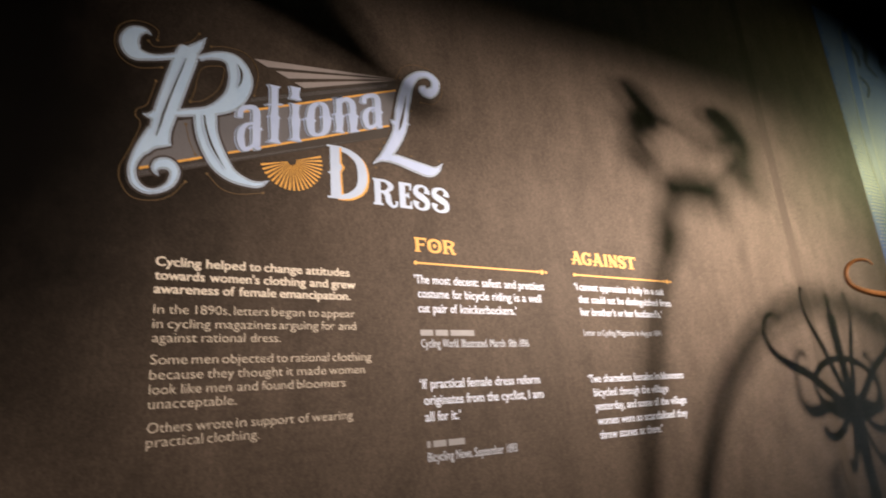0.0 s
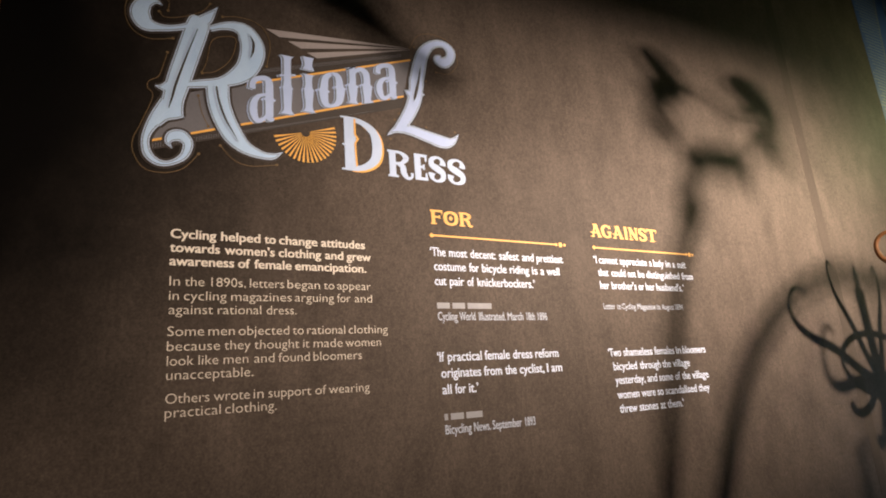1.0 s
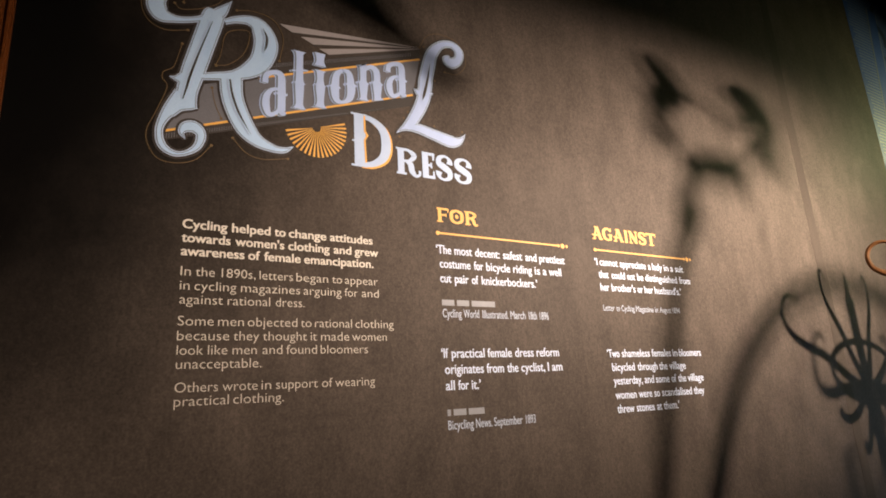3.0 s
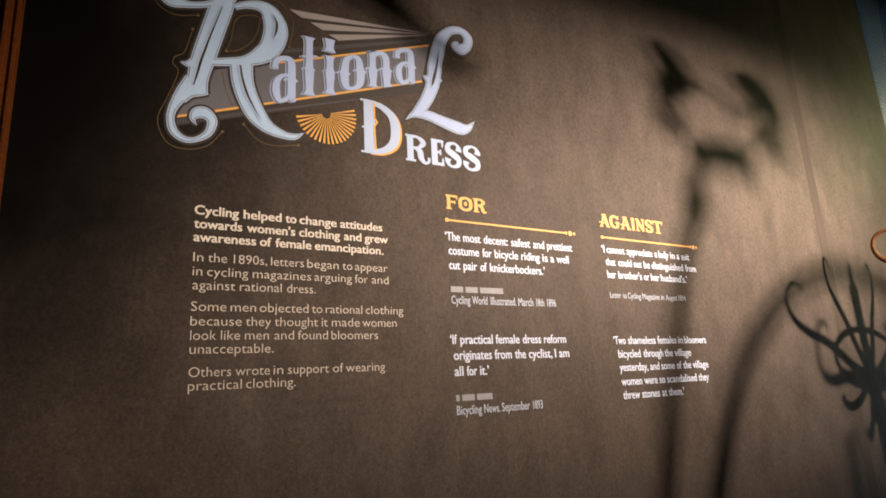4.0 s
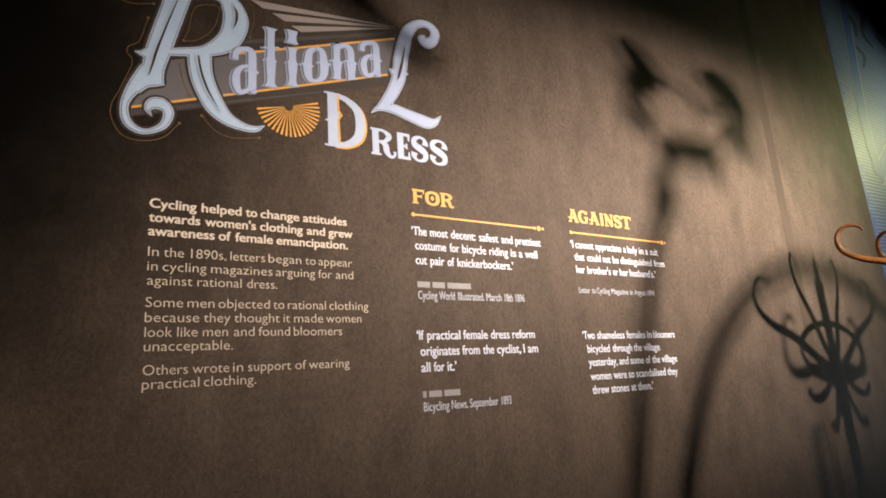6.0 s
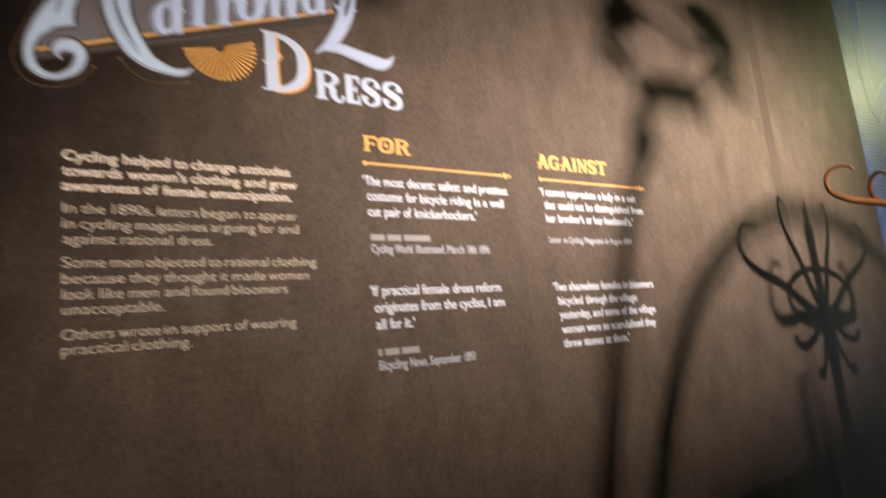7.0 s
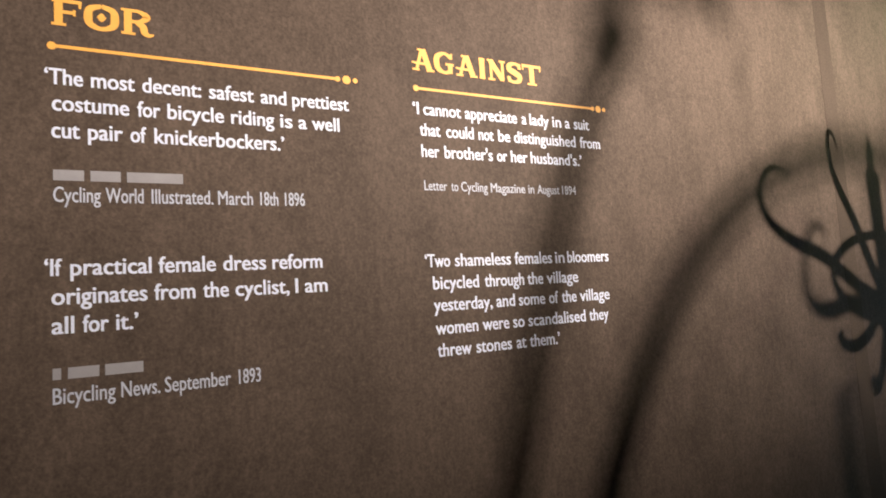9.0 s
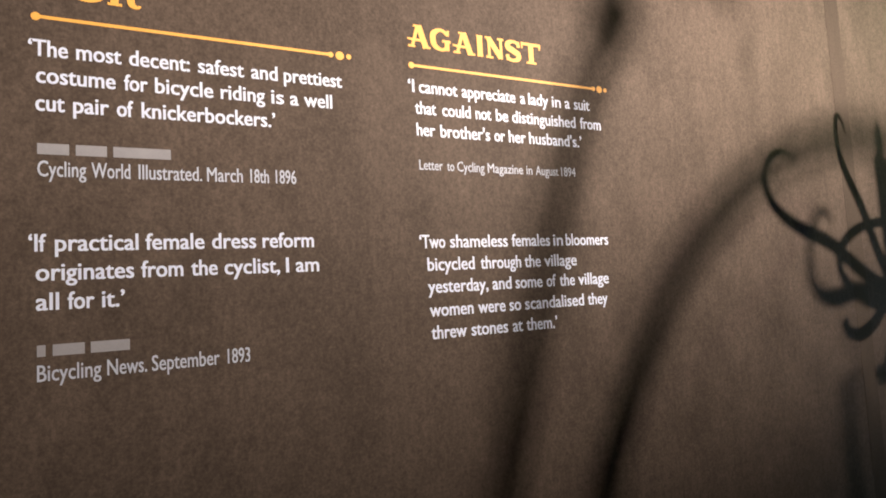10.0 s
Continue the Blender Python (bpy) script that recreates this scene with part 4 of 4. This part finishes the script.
    for rows in ([(-0.610, 0, 1.098, 0.010), (-0.555, 0, 1.064, 0.022), (-0.50, 0, 1.030, 0.012)], [(-0.640, 0, 1.096, 0.012), (-0.605, 0, 1.074, 0.028), (-0.572, 0, 1.048, 0.038), (-0.538, 0, 1.026, 0.026), (-0.510, 0, 1.012, 0.010)],
                 [(-0.352, 0, 1.082, 0.016), (-0.30, 0, 1.070, 0.036), (-0.245, 0, 1.052, 0.047), (-0.200, 0, 1.024, 0.040), (-0.175, 0, 0.994, 0.014)],
                 [(-0.625, 0, 0.978, 0.016), (-0.605, 0, 0.958, 0.030), (-0.578, 0, 0.936, 0.034), (-0.545, 0, 0.916, 0.014)],
                 [(-0.280, 0, 0.975, 0.012), (-0.250, 0, 0.958, 0.020), (-0.212, 0, 0.942, 0.020), (-0.175, 0, 0.930, 0.012)]):
        part("grip", tube(bmesh.new(), rows, 10, 6), LEATHER, ob, smooth=True)
    part("saddle_spring", tube(bmesh.new(), [(-0.53, 0, 0.80, 0.0015), (-0.75, 0, 0.83, 0.0012), (-1.11, 0, 0.925, 0.0012), (-1.33, 0, 1.02, 0.0015)], 6, 6), BLACK, ob, smooth=True)
    saddle = [(-1.085, 0, 0.925, 0.014), (-1.125, 0, 0.94, 0.025), (-1.195, 0, 0.972, 0.022), (-1.305, 0, 1.04, 0.050), (-1.405, 0, 1.10, 0.075), (-1.485, 0, 1.14, 0.07)]
    part("saddle", tube(bmesh.new(), saddle, 14, 7), LEATHER, ob, smooth=True)
    rear = part("rear_wheel", ring(bmesh.new(), (-0.84, 0, -0.445), 0.20, 0.014, "y", 48, 8), RUBBER, ob, smooth=True)
    for i in range(12):
        a = radians(30 * i)
        part("spoke", tube(bmesh.new(), [(-0.84, 0, -0.445, 0.0012), (-0.84 + 0.19 * math.cos(a), 0, -0.445 + 0.19 * math.sin(a), 0.0012)], 5, straight=True), STEEL, rear)
    return ob


bicycle(2.198, -1.50, 1.950, 0.665, 0.636)


def plinth(x0, x1, y0, y1, top, label):
    ob = thing("display_plinth", label, "plinth", at=((x0 + x1) / 2, (y0 + y1) / 2, 0))
    w, d = (x1 - x0) / 2, (y1 - y0) / 2
    part("body", box(bmesh.new(), (-w + 0.01, -d + 0.01, 0.08), (w - 0.01, d - 0.01, top - 0.03), 0.004), BLACK, ob)
    part("top", box(bmesh.new(), (-w, -d, top - 0.03), (w, d, top), 0.006), BLACK, ob)
    part("kickboard", box(bmesh.new(), (-w + 0.04, -d + 0.04, 0.0), (w - 0.04, d - 0.04, 0.08)), BLACK, ob)
    return ob


plinth(1.45, 2.9, -1.66, -1.38, 1.514, "black painted plinth under the bicycle")
# unseen stand-in box, added to cast the dark band low on the wall
plinth(1.763, 3.1, -1.25, -1.0, 1.637, "tall narrow black box added to shade the lower wall")
post = thing("support_post", "slim black support post behind the bicycle wheel", "post", at=(2.112, -1.535, 1.514))
part("shaft", lathe(bmesh.new(), [(0.012, 0.012), (0.0115, 0.64), (0.013, 0.655)]), BLACK, post, smooth=True)
part("base_plate", lathe(bmesh.new(), [(0.05, 0.0), (0.05, 0.010), (0.04, 0.014)]), BLACK, post)


# ---- blue poster further along the wall ----
def poster(x0, x1, z0, z1):
    ob = thing("wall_poster", "blue printed poster with pale engraved lines on the wall", "poster")
    part("sheet", sheet(bmesh.new(), [(x0, z0), (x1, z0), (x1, z1), (x0, z1)], 1), BLUE, ob)
    lines = bmesh.new()
    z, k = z0 + 0.02, 0
    while z < z1 - 0.02:
        a, b = x0 + 0.02 + 0.016 * math.sin(37 * z) + 0.03 * (k * 7 % 5) / 5, x0 + 0.14 + 0.03 * math.sin(19 * z) if z < 2.0 else x1 - 0.06
        wave = [(a + (b - a) * f, z + 0.004 * math.sin(9 * f + 5 * z), 0.0065 + 0.0015 * math.sin(23 * f + 11 * z)) for f in (0, 0.2, 0.4, 0.6, 0.8, 1.0)]
        ribbon(lines, wave, 2, steps=4)
        z += 0.022
        k += 1
    tagged(part("engraving", lines, BLUEPALE, ob), kind="stuff")
    for rows in ([(3.46, 3.86, 0.10), (3.40, 3.49, 0.11), (3.33, 2.95, 0.10), (3.355, 2.58, 0.10)], [(3.345, 2.56, 0.10), (3.47, 2.68, 0.09), (3.64, 2.81, 0.09)]):
        part("ornament_rim", ribbon(bmesh.new(), [(x, z, w + 0.03) for x, z, w in rows], 4), BLUEPALE, ob)
        part("ornament", ribbon(bmesh.new(), rows, 5), BLUE, ob)
    for rows in ([(3.52, 3.93, 0.03), (3.44, 3.80, 0.05), (3.55, 3.70, 0.05), (3.54, 3.60, 0.02)], [(3.66, 3.90, 0.03), (3.72, 3.80, 0.06), (3.66, 3.66, 0.05), (3.78, 3.58, 0.02)], [(3.86, 3.90, 0.03), (3.97, 3.83, 0.06), (3.90, 3.70, 0.05), (4.02, 3.64, 0.03)], [(3.48, 3.52, 0.02), (3.58, 3.46, 0.035), (3.52, 3.36, 0.02)]):
        part("ornament_stroke", ribbon(bmesh.new(), rows, 4), BLUEDARK, ob)
    return ob


poster(3.09, 4.5, 1.0, 3.95)


# ---- spotlights on their ceiling track ----
def spotlight(eye, target, doors=()):
    ob = thing("track_spotlight", "small black track spotlight hanging from the ceiling", "spotlight", "track spotlights")
    m = look(eye, target)
    can = lathe(bmesh.new(), [(0.060, 0.02), (0.062, 0.12), (0.05, 0.19), (0.02, 0.20)])
    bmesh.ops.transform(can, matrix=m, verts=can.verts)
    part("housing", can, BLACK, ob, smooth=True)
    back = m @ Vector((0, 0, 0.12))
    part("stem", tube(bmesh.new(), [(back.x, back.y, back.z, 0.008), (back.x, back.y, 4.17, 0.008)], 8, straight=True), BLACK, ob)
    for ahead, edge, slope, sense in doors:
        flap = box(bmesh.new(), (-0.75, -0.0015, 0.0 if sense > 0 else -0.22), (0.35, 0.0015, 0.22 if sense > 0 else 0.0), 0.001)
        bmesh.ops.transform(flap, matrix=pose(eye[0], eye[1] + ahead, edge, 0, -math.degrees(math.atan(slope)), 0), verts=flap.verts)
        door = part("barn_door", flap, BLACK, ob)
        part("hinge", tube(bmesh.new(), [(eye[0], eye[1] + 0.005, eye[2] + 0.066 * sense, 0.004), (eye[0], eye[1] + ahead, edge + 0.02 * sense, 0.004)], 6, straight=True), BLACK, door)
    part("track_adapter", box(bmesh.new(), (back.x - 0.04, back.y - 0.018, 4.16), (back.x + 0.04, back.y + 0.018, 4.2)), BLACK, ob)
    return ob


spotlight(LAMP, AIM, ((0.120, 2.5116, 0.12, -1), (0.184, 2.5810, 0.05, 1)))
spotlight((4.7, -1.1, 3.2), (3.6, 0, 2.42))
spotlight((-2.2, -0.32, 3.2), (-1.2, -0.03, 2.3))
